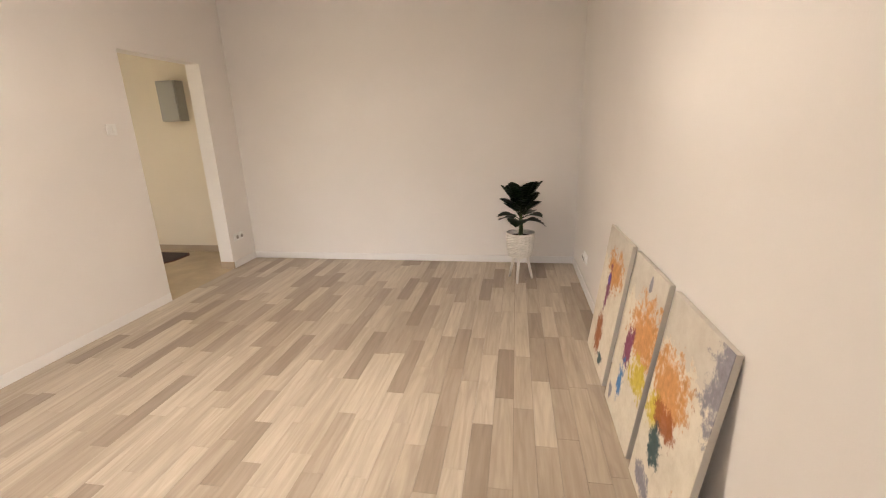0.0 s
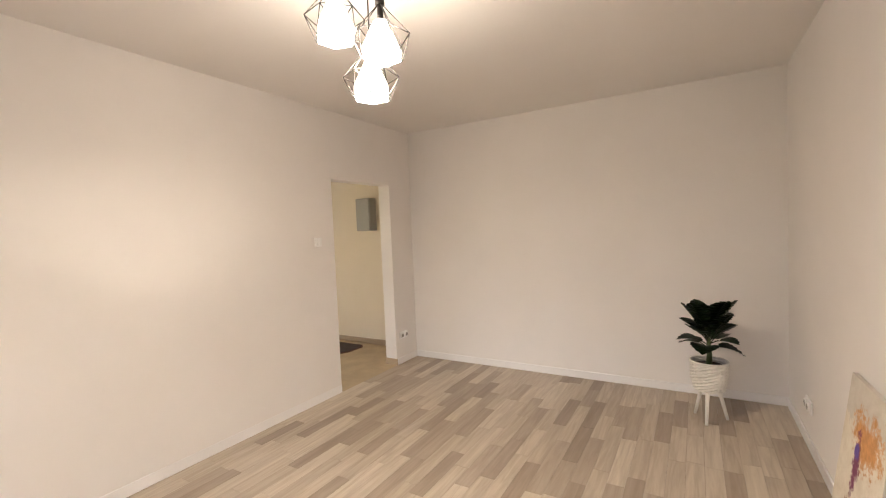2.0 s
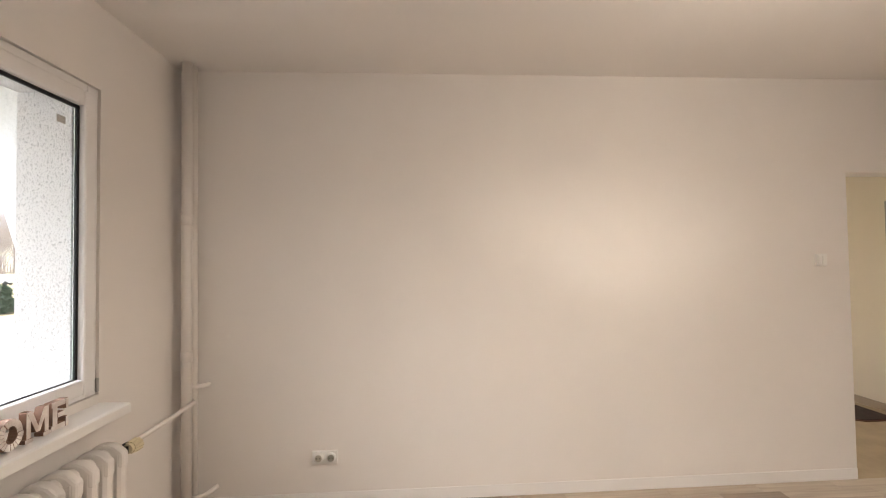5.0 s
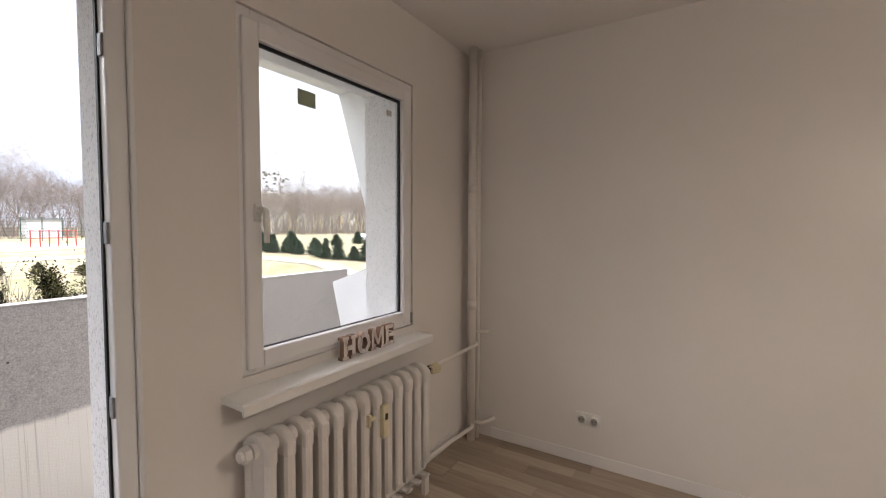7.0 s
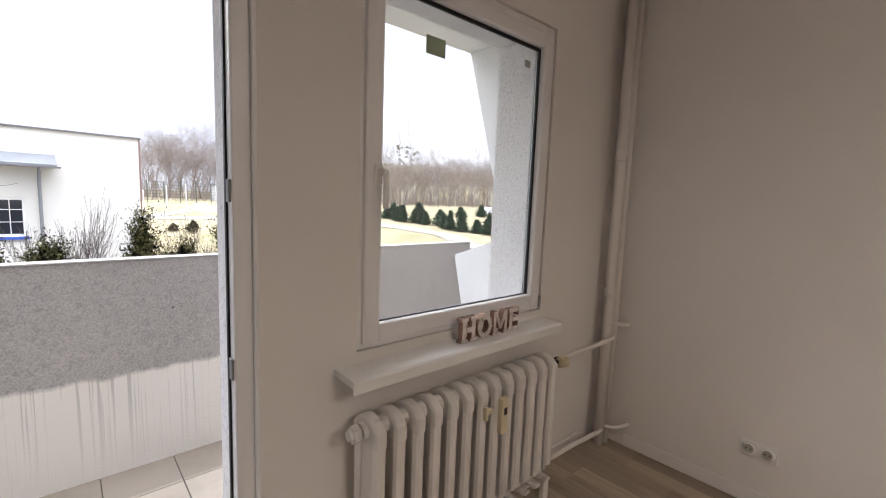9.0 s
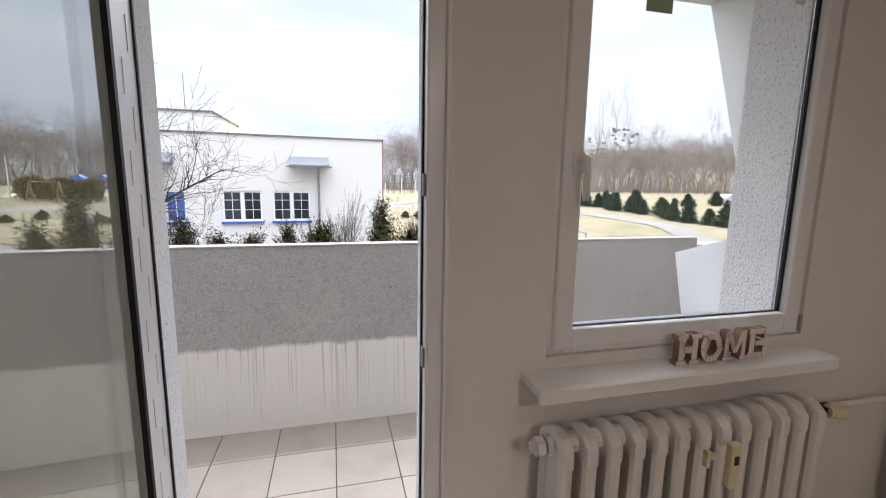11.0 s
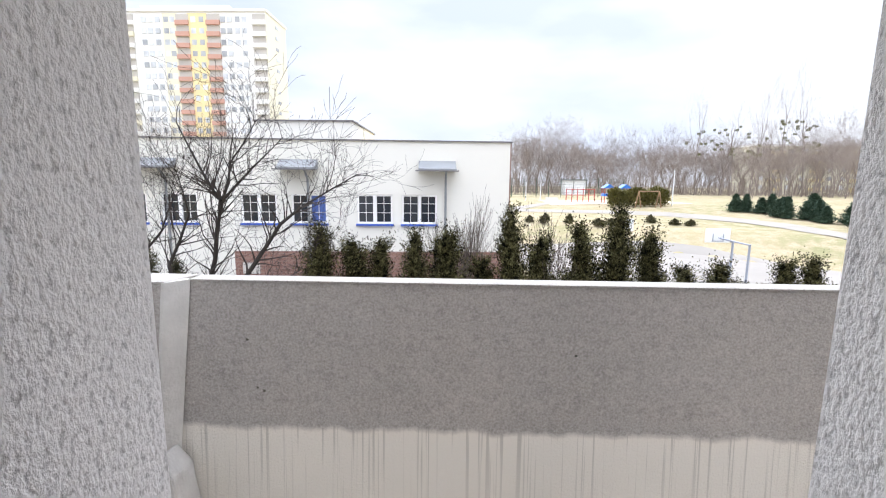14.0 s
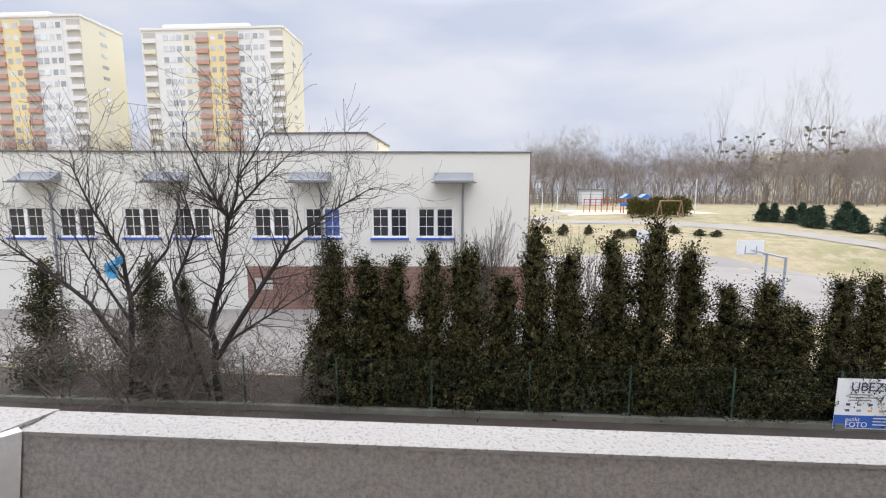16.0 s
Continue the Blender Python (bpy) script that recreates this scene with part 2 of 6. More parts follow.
_b.inputs["Base Color"].default_value = (0.06, 0.11, 0.33, 1)


def make_planks(name):
    """Grey-beige laminate strips with long grain, each strip its own tone."""
    m, nt, b = base_mat(name, 0.42, 0.0, 0.4)
    info = nt.nodes.new("ShaderNodeObjectInfo")
    g = nt.nodes.new("ShaderNodeNewGeometry")
    rnd = nt.nodes.new("ShaderNodeMath")
    rnd.operation = "ADD"
    nt.links.new(info.outputs["Random"], rnd.inputs[0])
    nt.links.new(g.outputs["Random Per Island"], rnd.inputs[1])
    fr = nt.nodes.new("ShaderNodeMath")
    fr.operation = "FRACT"
    nt.links.new(rnd.outputs[0], fr.inputs[0])
    tone = ramp(nt, fr.outputs[0], [(0.0, (0.30, 0.24, 0.185)), (0.25, (0.39, 0.32, 0.25)), (0.6, (0.49, 0.415, 0.33)), (1.0, (0.57, 0.495, 0.40))])
    off = nt.nodes.new("ShaderNodeVectorMath")
    off.operation = "MULTIPLY_ADD"
    off.inputs[1].default_value = (1, 1, 1)
    nt.links.new(world_co(nt, (34, 2.6, 1)), off.inputs[0])
    sc = nt.nodes.new("ShaderNodeVectorMath")
    sc.operation = "SCALE"
    sc.inputs[3].default_value = 57.0
    sc.inputs[0].default_value = (1, 1, 1)
    cmb = nt.nodes.new("ShaderNodeCombineXYZ")
    for i in range(3):
        nt.links.new(fr.outputs[0], cmb.inputs[i])
    nt.links.new(cmb.outputs[0], sc.inputs[0])
    nt.links.new(sc.outputs[0], off.inputs[2])
    grain = noisy(nt, off.outputs[0], 1.0, 5, 0.6, 0.6)
    cath = noisy(nt, off.outputs[0], 0.28, 2, 0.5, 1.5)
    c = mixed(nt, ramp(nt, grain, [(0.35, 0.0), (0.7, 0.55)]), tone, mixed(nt, 1.0, tone, (0.62, 0.58, 0.55), "MULTIPLY"))
    c = mixed(nt, ramp(nt, cath, [(0.45, 0.0), (0.55, 0.22), (0.65, 0.0)]), c, (0.20, 0.15, 0.11))
    nt.links.new(c, b.inputs["Base Color"])
    bumped(nt, b, grain, 0.12, 0.0015)
    return m


plank_mat = make_planks("plank_mat")
hall_floor_mat = surface("hall_floor_mat", (0.45, 0.345, 0.21), 0.5, vary=0.25, coarse=3, fine=30, bump=0.05)
plank_gap = surface("plank_gap", (0.13, 0.10, 0.08), 0.8, vary=0.1, bump=0)


def make_render(name, color, depth, scale=(120, 120, 80)):
    """Rough scratched outdoor render."""
    m, nt, b = base_mat(name, 0.95, 0.0, 0.15)
    co = world_co(nt, scale)
    n1 = noisy(nt, co, 1.0, 4, 0.6)
    big = noisy(nt, world_co(nt), 2.0, 3)
    c = mixed(nt, ramp(nt, n1, [(0.34, 0.0), (0.46, 1.0)]), tuple(v * 0.6 for v in color), color)
    c = mixed(nt, ramp(nt, big, [(0.3, 0.0), (0.7, 0.25)]), c, tuple(v * 0.8 for v in color))
    nt.links.new(c, b.inputs["Base Color"])
    bumped(nt, b, n1, 0.8, depth)
    return m


render_mat = make_render("render_mat", (0.80, 0.79, 0.785), 0.008)


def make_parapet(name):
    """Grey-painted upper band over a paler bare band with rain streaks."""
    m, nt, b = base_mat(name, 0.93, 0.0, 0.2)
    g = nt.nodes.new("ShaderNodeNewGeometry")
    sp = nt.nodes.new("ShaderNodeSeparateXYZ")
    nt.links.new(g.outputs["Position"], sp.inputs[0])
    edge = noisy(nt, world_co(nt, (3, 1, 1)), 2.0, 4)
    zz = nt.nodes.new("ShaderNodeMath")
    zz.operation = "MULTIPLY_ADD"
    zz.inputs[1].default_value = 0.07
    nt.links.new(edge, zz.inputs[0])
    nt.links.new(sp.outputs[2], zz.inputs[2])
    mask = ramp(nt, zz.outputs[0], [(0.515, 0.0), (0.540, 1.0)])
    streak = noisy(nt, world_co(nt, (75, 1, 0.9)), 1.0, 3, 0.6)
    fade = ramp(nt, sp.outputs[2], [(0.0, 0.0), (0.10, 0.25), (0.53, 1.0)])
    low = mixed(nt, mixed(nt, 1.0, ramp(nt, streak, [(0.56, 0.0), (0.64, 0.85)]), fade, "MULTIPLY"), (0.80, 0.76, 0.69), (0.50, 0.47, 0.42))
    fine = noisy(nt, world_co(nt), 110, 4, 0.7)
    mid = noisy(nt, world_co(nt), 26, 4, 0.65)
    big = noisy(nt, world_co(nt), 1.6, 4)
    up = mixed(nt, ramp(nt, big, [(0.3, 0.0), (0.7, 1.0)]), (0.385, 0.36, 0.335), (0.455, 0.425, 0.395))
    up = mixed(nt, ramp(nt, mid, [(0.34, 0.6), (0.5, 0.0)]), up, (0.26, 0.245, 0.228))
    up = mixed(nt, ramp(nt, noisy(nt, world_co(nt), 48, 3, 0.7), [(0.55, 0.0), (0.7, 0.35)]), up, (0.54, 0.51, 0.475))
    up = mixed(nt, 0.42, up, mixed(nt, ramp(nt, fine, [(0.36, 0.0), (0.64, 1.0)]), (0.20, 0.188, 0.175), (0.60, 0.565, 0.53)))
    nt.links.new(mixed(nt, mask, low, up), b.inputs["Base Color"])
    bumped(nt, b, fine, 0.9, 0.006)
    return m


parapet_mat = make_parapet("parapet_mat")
coping_mat = make_render("coping_mat", (0.40, 0.38, 0.35), 0.006, (130, 130, 130))


def make_tile(name):
    m, nt, b = base_mat(name, 0.45, 0.0, 0.4)
    info = nt.nodes.new("ShaderNodeObjectInfo")
    tone = ramp(nt, info.outputs["Random"], [(0, (0.50, 0.435, 0.355)), (1, (0.56, 0.495, 0.41))])
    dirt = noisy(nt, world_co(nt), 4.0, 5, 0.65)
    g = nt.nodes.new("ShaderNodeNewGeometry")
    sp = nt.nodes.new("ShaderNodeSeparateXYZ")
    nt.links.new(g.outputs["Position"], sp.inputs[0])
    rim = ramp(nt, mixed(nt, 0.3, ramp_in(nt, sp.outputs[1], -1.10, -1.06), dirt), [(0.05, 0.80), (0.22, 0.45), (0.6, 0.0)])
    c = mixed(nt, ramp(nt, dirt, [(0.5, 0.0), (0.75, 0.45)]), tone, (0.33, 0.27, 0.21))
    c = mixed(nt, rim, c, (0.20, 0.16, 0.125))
    nt.links.new(c, b.inputs["Base Color"])
    return m


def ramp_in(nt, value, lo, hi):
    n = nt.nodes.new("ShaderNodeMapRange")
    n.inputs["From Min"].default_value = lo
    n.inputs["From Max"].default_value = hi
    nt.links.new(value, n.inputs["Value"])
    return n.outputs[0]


tile_mat = make_tile("tile_mat")
grout = surface("grout", (0.12, 0.10, 0.085), 0.9, vary=0.2, fine=60, bump=0.2)


def make_brick(name):
    m, nt, b = base_mat(name, 0.9, 0.0, 0.2)
    c = nt.nodes.new("ShaderNodeTexBrick")
    c.inputs["Color1"].default_value = (0.235, 0.115, 0.085, 1)
    c.inputs["Color2"].default_value = (0.175, 0.085, 0.066, 1)
    c.inputs["Mortar"].default_value = (0.34, 0.29, 0.26, 1)
    c.inputs["Scale"].default_value = 1.0
    c.inputs["Brick Width"].default_value = 0.26
    c.inputs["Row Height"].default_value = 0.075
    c.inputs["Mortar Size"].default_value = 0.010
    g = nt.nodes.new("ShaderNodeNewGeometry")
    sp = nt.nodes.new("ShaderNodeSeparateXYZ")
    cb = nt.nodes.new("ShaderNodeCombineXYZ")
    ad = nt.nodes.new("ShaderNodeMath")
    nt.links.new(g.outputs["Position"], sp.inputs[0])
    nt.links.new(sp.outputs[0], ad.inputs[0])
    nt.links.new(sp.outputs[1], ad.inputs[1])
    nt.links.new(ad.outputs[0], cb.inputs[0])
    nt.links.new(sp.outputs[2], cb.inputs[1])
    nt.links.new(cb.outputs[0], c.inputs["Vector"])
    nt.links.new(mixed(nt, 0.3, c.outputs["Color"], mixed(nt, noisy(nt, world_co(nt), 0.8, 3), (0.17, 0.085, 0.066), (0.30, 0.17, 0.13))), b.inputs["Base Color"])
    return m


brick_mat = make_brick("brick_mat")


def make_ground(name):
    """Late-winter turf: straw and green patches with bare earth."""
    m, nt, b = base_mat(name, 1.0, 0.0, 0.1)
    co = world_co(nt)
    n1 = noisy(nt, co, 0.09, 5, 0.6)
    n2 = noisy(nt, co, 0.9, 5, 0.65)
    n3 = noisy(nt, co, 9.0, 4, 0.7)
    c = mixed(nt, ramp(nt, n1, [(0.35, 0.0), (0.65, 1.0)]), (0.30, 0.25, 0.155), (0.20, 0.195, 0.10))
    c = mixed(nt, ramp(nt, n2, [(0.42, 0.0), (0.66, 0.8)]), c, (0.37, 0.30, 0.215))
    c = mixed(nt, ramp(nt, n3, [(0.3, 0.35), (0.6, 0.0)]), c, (0.13, 0.11, 0.06))
    nt.links.new(c, b.inputs["Base Color"])
    bumped(nt, b, n3, 0.5, 0.05)
    return m


turf = make_ground("turf")
earth = surface("earth", (0.05, 0.039, 0.03), 1.0, vary=0.35, coarse=0.8, fine=12, bump=0.5, depth=0.03)


def make_canvas(name, patches, y0, y1):
    """Painted canvas: cream ground, grey sky wash, ragged colour patches (u, v, ru, rv, colour)."""
    m, nt, b = base_mat(name, 0.75, 0.0, 0.25)
    g = nt.nodes.new("ShaderNodeNewGeometry")
    sp = nt.nodes.new("ShaderNodeSeparateXYZ")
    nt.links.new(g.outputs["Position"], sp.inputs[0])
    u = ramp_in(nt, sp.outputs[1], y1, y0)
    v = ramp_in(nt, sp.outputs[2], 0.0, 0.85)
    n1 = noisy(nt, world_co(nt), 11, 8, 0.72)
    n2 = noisy(nt, world_co(nt), 34, 6, 0.65)
    c = mixed(nt, ramp(nt, n1, [(0.35, 0.0), (0.7, 1.0)]), (0.66, 0.59, 0.48), (0.80, 0.74, 0.63))
    wash = nt.nodes.new("ShaderNodeMath")
    wash.operation = "MULTIPLY_ADD"
    wash.inputs[1].default_value = 0.5
    nt.links.new(n1, wash.inputs[0])
    nt.links.new(v, wash.inputs[2])
    c = mixed(nt, ramp(nt, wash.outputs[0], [(0.98, 0.0), (1.22, 0.32)]), c, (0.33, 0.32, 0.33))
    for pu, pv, ru, rv, col in patches:
        du = nt.nodes.new("ShaderNodeMath")
        du.operation = "MULTIPLY_ADD"
        du.inputs[1].default_value = 1 / ru
        du.inputs[2].default_value = -pu / ru
        nt.links.new(u, du.inputs[0])
        dv = nt.nodes.new("ShaderNodeMath")
        dv.operation = "MULTIPLY_ADD"
        dv.inputs[1].default_value = 1 / rv
        dv.inputs[2].default_value = -pv / rv
        nt.links.new(v, dv.inputs[0])
        cb = nt.nodes.new("ShaderNodeCombineXYZ")
        nt.links.new(du.outputs[0], cb.inputs[0])
        nt.links.new(dv.outputs[0], cb.inputs[1])
        ln = nt.nodes.new("ShaderNodeVectorMath")
        ln.operation = "LENGTH"
        nt.links.new(cb.outputs[0], ln.inputs[0])
        ad = nt.nodes.new("ShaderNodeMath")
        ad.operation = "MULTIPLY_ADD"
        ad.inputs[1].default_value = 3.6
        nt.links.new(mixed(nt, 0.4, n1, n2), ad.inputs[0])
        nt.links.new(ln.outputs["Value"], ad.inputs[2])
        tone = mixed(nt, n2, tuple(x * 0.5 for x in col), tuple(min(0.9, x * 1.45) for x in col))
        c = mixed(nt, ramp(nt, ramp_in(nt, ad.outputs[0], 0, 4), [(0.575, 0.95), (0.625, 0.55), (0.66, 0.0)]), c, tone)
    nt.links.new(c, b.inputs["Base Color"])
    bumped(nt, b, n2, 0.15, 0.002)
    return m


# ---------- building helpers ----------
BASE = {}


def thing(name, label, category, at=(0, 0, 0), group="", kind=""):
    ob = new(name)
    ob.location = at
    ob.empty_display_size = 0.1
    BASE[ob] = Vector(at)
    return tagged(ob, label, category, group, kind)


def to_mesh(name, bm, smooth=False):
    me = bpy.data.meshes.new(name)
    bmesh.ops.recalc_face_normals(bm, faces=bm.faces)
    bm.to_mesh(me)
    bm.free()
    if smooth:
        for p in me.polygons:
            p.use_smooth = True
    return me


def part(name, bm, material, parent, label="", smooth=False):
    """One mesh under a thing or part; the bmesh is in world metres."""
    off = BASE[parent]
    bm.transform(Matrix.Translation(-off))
    ob = new(name, to_mesh(name, bm, smooth))
    ob.data.materials.append(material)
    ob.parent = parent
    BASE[ob] = off
    if label:
        ob["label"] = label
    return ob


def solo(name, bm, material, label, category, at=(0, 0, 0), group="", kind="", smooth=False):
    bm.transform(Matrix.Translation(-Vector(at)))
    ob = new(name, to_mesh(name, bm, smooth))
    ob.location = at
    ob.data.materials.append(material)
    BASE[ob] = Vector(at)
    return tagged(ob, label, category, group, kind)


def box(bm, x0, x1, y0, y1, z0, z1, bevel=0.0, seg=2):
    vs = [bm.verts.new((x, y, z)) for z in (z0, z1) for x, y in ((x0, y0), (x1, y0), (x1, y1), (x0, y1))]
    fs = [bm.faces.new([vs[i] for i in f]) for f in ((3, 2, 1, 0), (4, 5, 6, 7), (0, 1, 5, 4), (1, 2, 6, 5), (2, 3, 7, 6), (3, 0, 4, 7))]
    if bevel:
        es = list({e for f in fs for e in f.edges})
        bmesh.ops.bevel(bm, geom=es, offset=bevel, segments=seg, affect="EDGES", profile=0.5)
    return bm


def boxes(*items, bevel=0.0):
    bm = bmesh.new()
    for it in items:
        box(bm, *it, bevel=bevel)
    return bm


def prism(outline, axis, a, b, bevel=0.0):
    """A slab: outline in the plane across axis, from a to b along it."""
    bm = bmesh.new()

    def at(p, h):
        q = list(p)
        q.insert(axis, h)
        return bm.verts.new(q)
    lo = [at(p, a) for p in outline]
    hi = [at(p, b) for p in outline]
    bm.faces.new(lo)
    bm.faces.new(hi[::-1])
    for i in range(len(lo)):
        j = (i + 1) % len(lo)
        bm.faces.new((lo[i], hi[i], hi[j], lo[j]))
    if bevel:
        bmesh.ops.bevel(bm, geom=bm.edges[:], offset=bevel, segments=2, affect="EDGES", profile=0.5)
    return bm


def tube(bm, pts, radii, sides=8, caps=True):
    """A round bar along the points, with a radius at each."""
    pts = [Vector(p) for p in pts]
    if isinstance(radii, (int, float)):
        radii = [radii] * len(pts)
    rings = []
    for i, p in enumerate(pts):
        d = (pts[min(i + 1, len(pts) - 1)] - pts[max(i - 1, 0)]).normalized()
        a = d.orthogonal().normalized() if i == 0 else (a - d * a.dot(d)).normalized()
        b = d.cross(a)
        rings.append([bm.verts.new(p + (a * math.cos(t) + b * math.sin(t)) * radii[i]) for t in (2 * math.pi * k / sides for k in range(sides))])
    for r, s in zip(rings, rings[1:]):
        for k in range(sides):
            j = (k + 1) % sides
            bm.faces.new((r[k], r[j], s[j], s[k]))
    if caps:
        bm.faces.new(rings[0][::-1])
        bm.faces.new(rings[-1])
    return bm


def tubes(*runs, sides=8):
    bm = bmesh.new()
    for pts, r in runs:
        tube(bm, pts, r, sides)
    return bm


def lathe(bm, profile, centre, sides=24):
    """Turned shape about a vertical axis: profile of (radius, z)."""
    rings = []
    for r, z in profile:
        rings.append([bm.verts.new((centre[0] + r * math.cos(t), centre[1] + r * math.sin(t), z)) for t in (2 * math.pi * k / sides for k in range(sides))])
    for r, s in zip(rings, rings[1:]):
        for k in range(sides):
            j = (k + 1) % sides
            bm.faces.new((r[k], r[j], s[j], s[k]))
    return bm


def arc_path(points, radius=0.04, steps=5):
    """Points with rounded corners, for bent pipes."""
    pts = [Vector(p) for p in points]
    out = [pts[0]]
    for a, b, c in zip(pts, pts[1:], pts[2:]):
        p, q = b + (a - b).normalized() * radius, b + (c - b).normalized() * radius
        for i in range(steps + 1):
            t = i / steps
            out.append(p * (1 - t) ** 2 + b * 2 * t * (1 - t) + q * t * t)
    out.append(pts[-1])
    return out

# ---------- the room's shell ----------
W, L, H = 3.588, 5.653, 2.69
DOOR_A, DOOR_B, DOOR_H = 4.355, 5.244, 2.05          # hall opening in the long wall
WX0, WX1, WZ0, WZ1 = 0.672, 1.760, 0.908, 2.300       # window frame
BX0, BX1, BZ1 = 2.103, 2.965, 2.300                   # balcony door frame
OUT = -0.285                                          # outer face of the window wall

solo("wall_west", boxes((-0.15, 0, OUT, DOOR_A, -0.02, H), (-0.15, 0, DOOR_A, DOOR_B, DOOR_H, H), (-0.15, 0, DOOR_B, L, -0.02, H)), wall_paint,
     "warm white painted plaster wall with a doorless hall opening", "wall", kind="structure")
solo("wall_north", boxes((-0.15, W + 0.15, L, L + 0.15, -0.02, H)), wall_paint, "warm white painted plaster wall behind the potted plant", "wall", kind="structure")
solo("wall_east", boxes((W, W + 0.15, OUT, L, -0.02, H)), wall_paint, "warm white painted plaster wall behind the leaning canvases", "wall", kind="structure")
INNER = -0.17
solo("wall_south", boxes((0, WX0, INNER, 0, -0.02, H), (WX1, BX0, INNER, 0, -0.02, H), (BX1, W, INNER, 0, -0.02, H),
     (WX0, WX1, INNER, 0, -0.02, WZ0), (WX0, WX1, INNER, 0, WZ1, H), (BX0, BX1, INNER, 0, BZ1, H)), wall_paint,
     "white painted window wall with balcony door and window", "wall", kind="structure")
RX0, RX1 = 0.765, 1.700
DX0, DX1 = 2.130, 2.916
solo("wall_outside", boxes((-6, RX0, OUT, INNER - 0.001, -4.6, 6.0), (RX1, DX0, OUT, INNER - 0.001, -0.05, 2.25), (DX1, 9.6, OUT, INNER - 0.001, -4.6, 6.0),
     (RX0, RX1, OUT, INNER - 0.001, -4.6, 0.890), (RX0, DX1, OUT, INNER - 0.001, 2.25, 6.0), (RX1, DX1, OUT, INNER - 0.001, -4.6, -0.05),
     (DX1, BX1 - 0.001, INNER - 0.001, -0.056, -0.02, BZ1 - 0.001), (BX0 + 0.001, DX0, INNER - 0.001, -0.056, -0.02, BZ1 - 0.001), (DX0, DX1, INNER - 0.001, -0.056, 2.25, BZ1 - 0.001),
     (WX0 + 0.001, RX0, INNER - 0.001, -0.056, WZ0 + 0.001, WZ1 - 0.001), (RX1, WX1 - 0.001, INNER - 0.001, -0.056, WZ0 + 0.001, WZ1 - 0.001), (RX0, RX1, INNER - 0.001, -0.056, 2.25, WZ1 - 0.001),
     (RX0, RX1, INNER - 0.001, -0.056, WZ0 + 0.001, 0.912)), render_mat,
     "rough grey-white scratched render on the outside of the building", "wall", kind="structure")
solo("ceiling", boxes((-0.15, W + 0.15, OUT, L + 0.15, H, H + 0.2)), ceiling_paint, "plain white painted ceiling", "ceiling", kind="structure")
floor_ob = thing("floor", "grey-beige laminate floor of staggered wood strips", "floor", (0, 0, -0.01), kind="structure")
part("subfloor", boxes((0, W, 0, L, -0.2, -0.0075)), plank_gap, floor_ob, "dark joints between the strips")

# hall seen through the opening
HY = 5.875
solo("wall_hall_north", boxes((-2.6, -0.15, HY, HY + 0.1, -0.02, H)), hall_paint, "cream painted hall wall with a grey box on it", "wall", kind="structure")
# the opening, out of view, is added to let skylight brighten the hall
solo("wall_hall_west", boxes((-2.7, -2.6, 2.4, 2.9, -0.02, H), (-2.7, -2.6, 4.5, HY + 0.1, -0.02, H), (-2.7, -2.6, 2.9, 4.5, 2.1, H)), hall_paint, "cream painted hall end wall with an unseen opening added for daylight", "wall", kind="structure")
solo("wall_hall_south", boxes((-2.6, -0.15, 2.4, 2.5, -0.02, H)), hall_paint, "cream painted hall wall", "wall", kind="structure")
solo("wall_hall_end", boxes((-0.15, -0.14, L, HY, -0.02, H)), hall_paint, "narrow cream painted hall return", "wall", kind="structure")
solo("hall_ceiling", boxes((-2.7, -0.15, 2.4, HY + 0.1, H, H + 0.1)), ceiling_paint, "plain white hall ceiling", "ceiling", kind="structure")
solo("hall_floor", boxes((-2.7, -0.15, 2.4, HY + 0.1, -0.2, -0.004), (-0.15, 0, DOOR_A, DOOR_B, -0.2, -0.004)), hall_floor_mat, "yellowish wood-look hall floor", "floor", kind="structure")


def baseboard(bm):
    return solo("baseboard", bm, white_gloss, "low white painted baseboard along the wall", "baseboard", kind="structure")


def base_run(x0, x1, y0, y1, h=0.075):
    return boxes((x0, x1, y0, y1, 0.0005, h), bevel=0.004)


baseboard(base_run(0.012, W - 0.012, L - 0.014, L - 0.001))
baseboard(base_run(0.0005, 0.007, 0.20, DOOR_A - 0.001))
baseboard(base_run(0.001, 0.013, DOOR_B + 0.002, L - 0.015))
baseboard(base_run(W - 0.013, W - 0.001, 0.01, L - 0.015))
baseboard(base_run(0.2, BX0 - 0.02, 0.001, 0.013))
baseboard(base_run(BX1 + 0.02, W - 0.014, 0.001, 0.013))
solo("baseboard", boxes((-0.149, 0.014, DOOR_B - 0.014, DOOR_B - 0.001, 0.0005, 0.075), (-2.59, -0.16, HY - 0.014, HY - 0.001, 0.0005, 0.075), bevel=0.003), hall_base,
     "brown wood-look baseboard of the hall", "baseboard", kind="structure")

# ---------- window and balcony door ----------


def ring(x0, x1, z0, z1, w, y0, y1, bevel=0.006):
    """A rectangular frame of four bars, w wide."""
    return boxes((x0, x0 + w, y0, y1, z0, z1), (x1 - w, x1, y0, y1, z0, z1), (x0 + w - 0.001, x1 - w + 0.001, y0, y1, z0, z0 + w),
                 (x0 + w - 0.001, x1 - w + 0.001, y0, y1, z1 - w, z1), bevel=bevel)


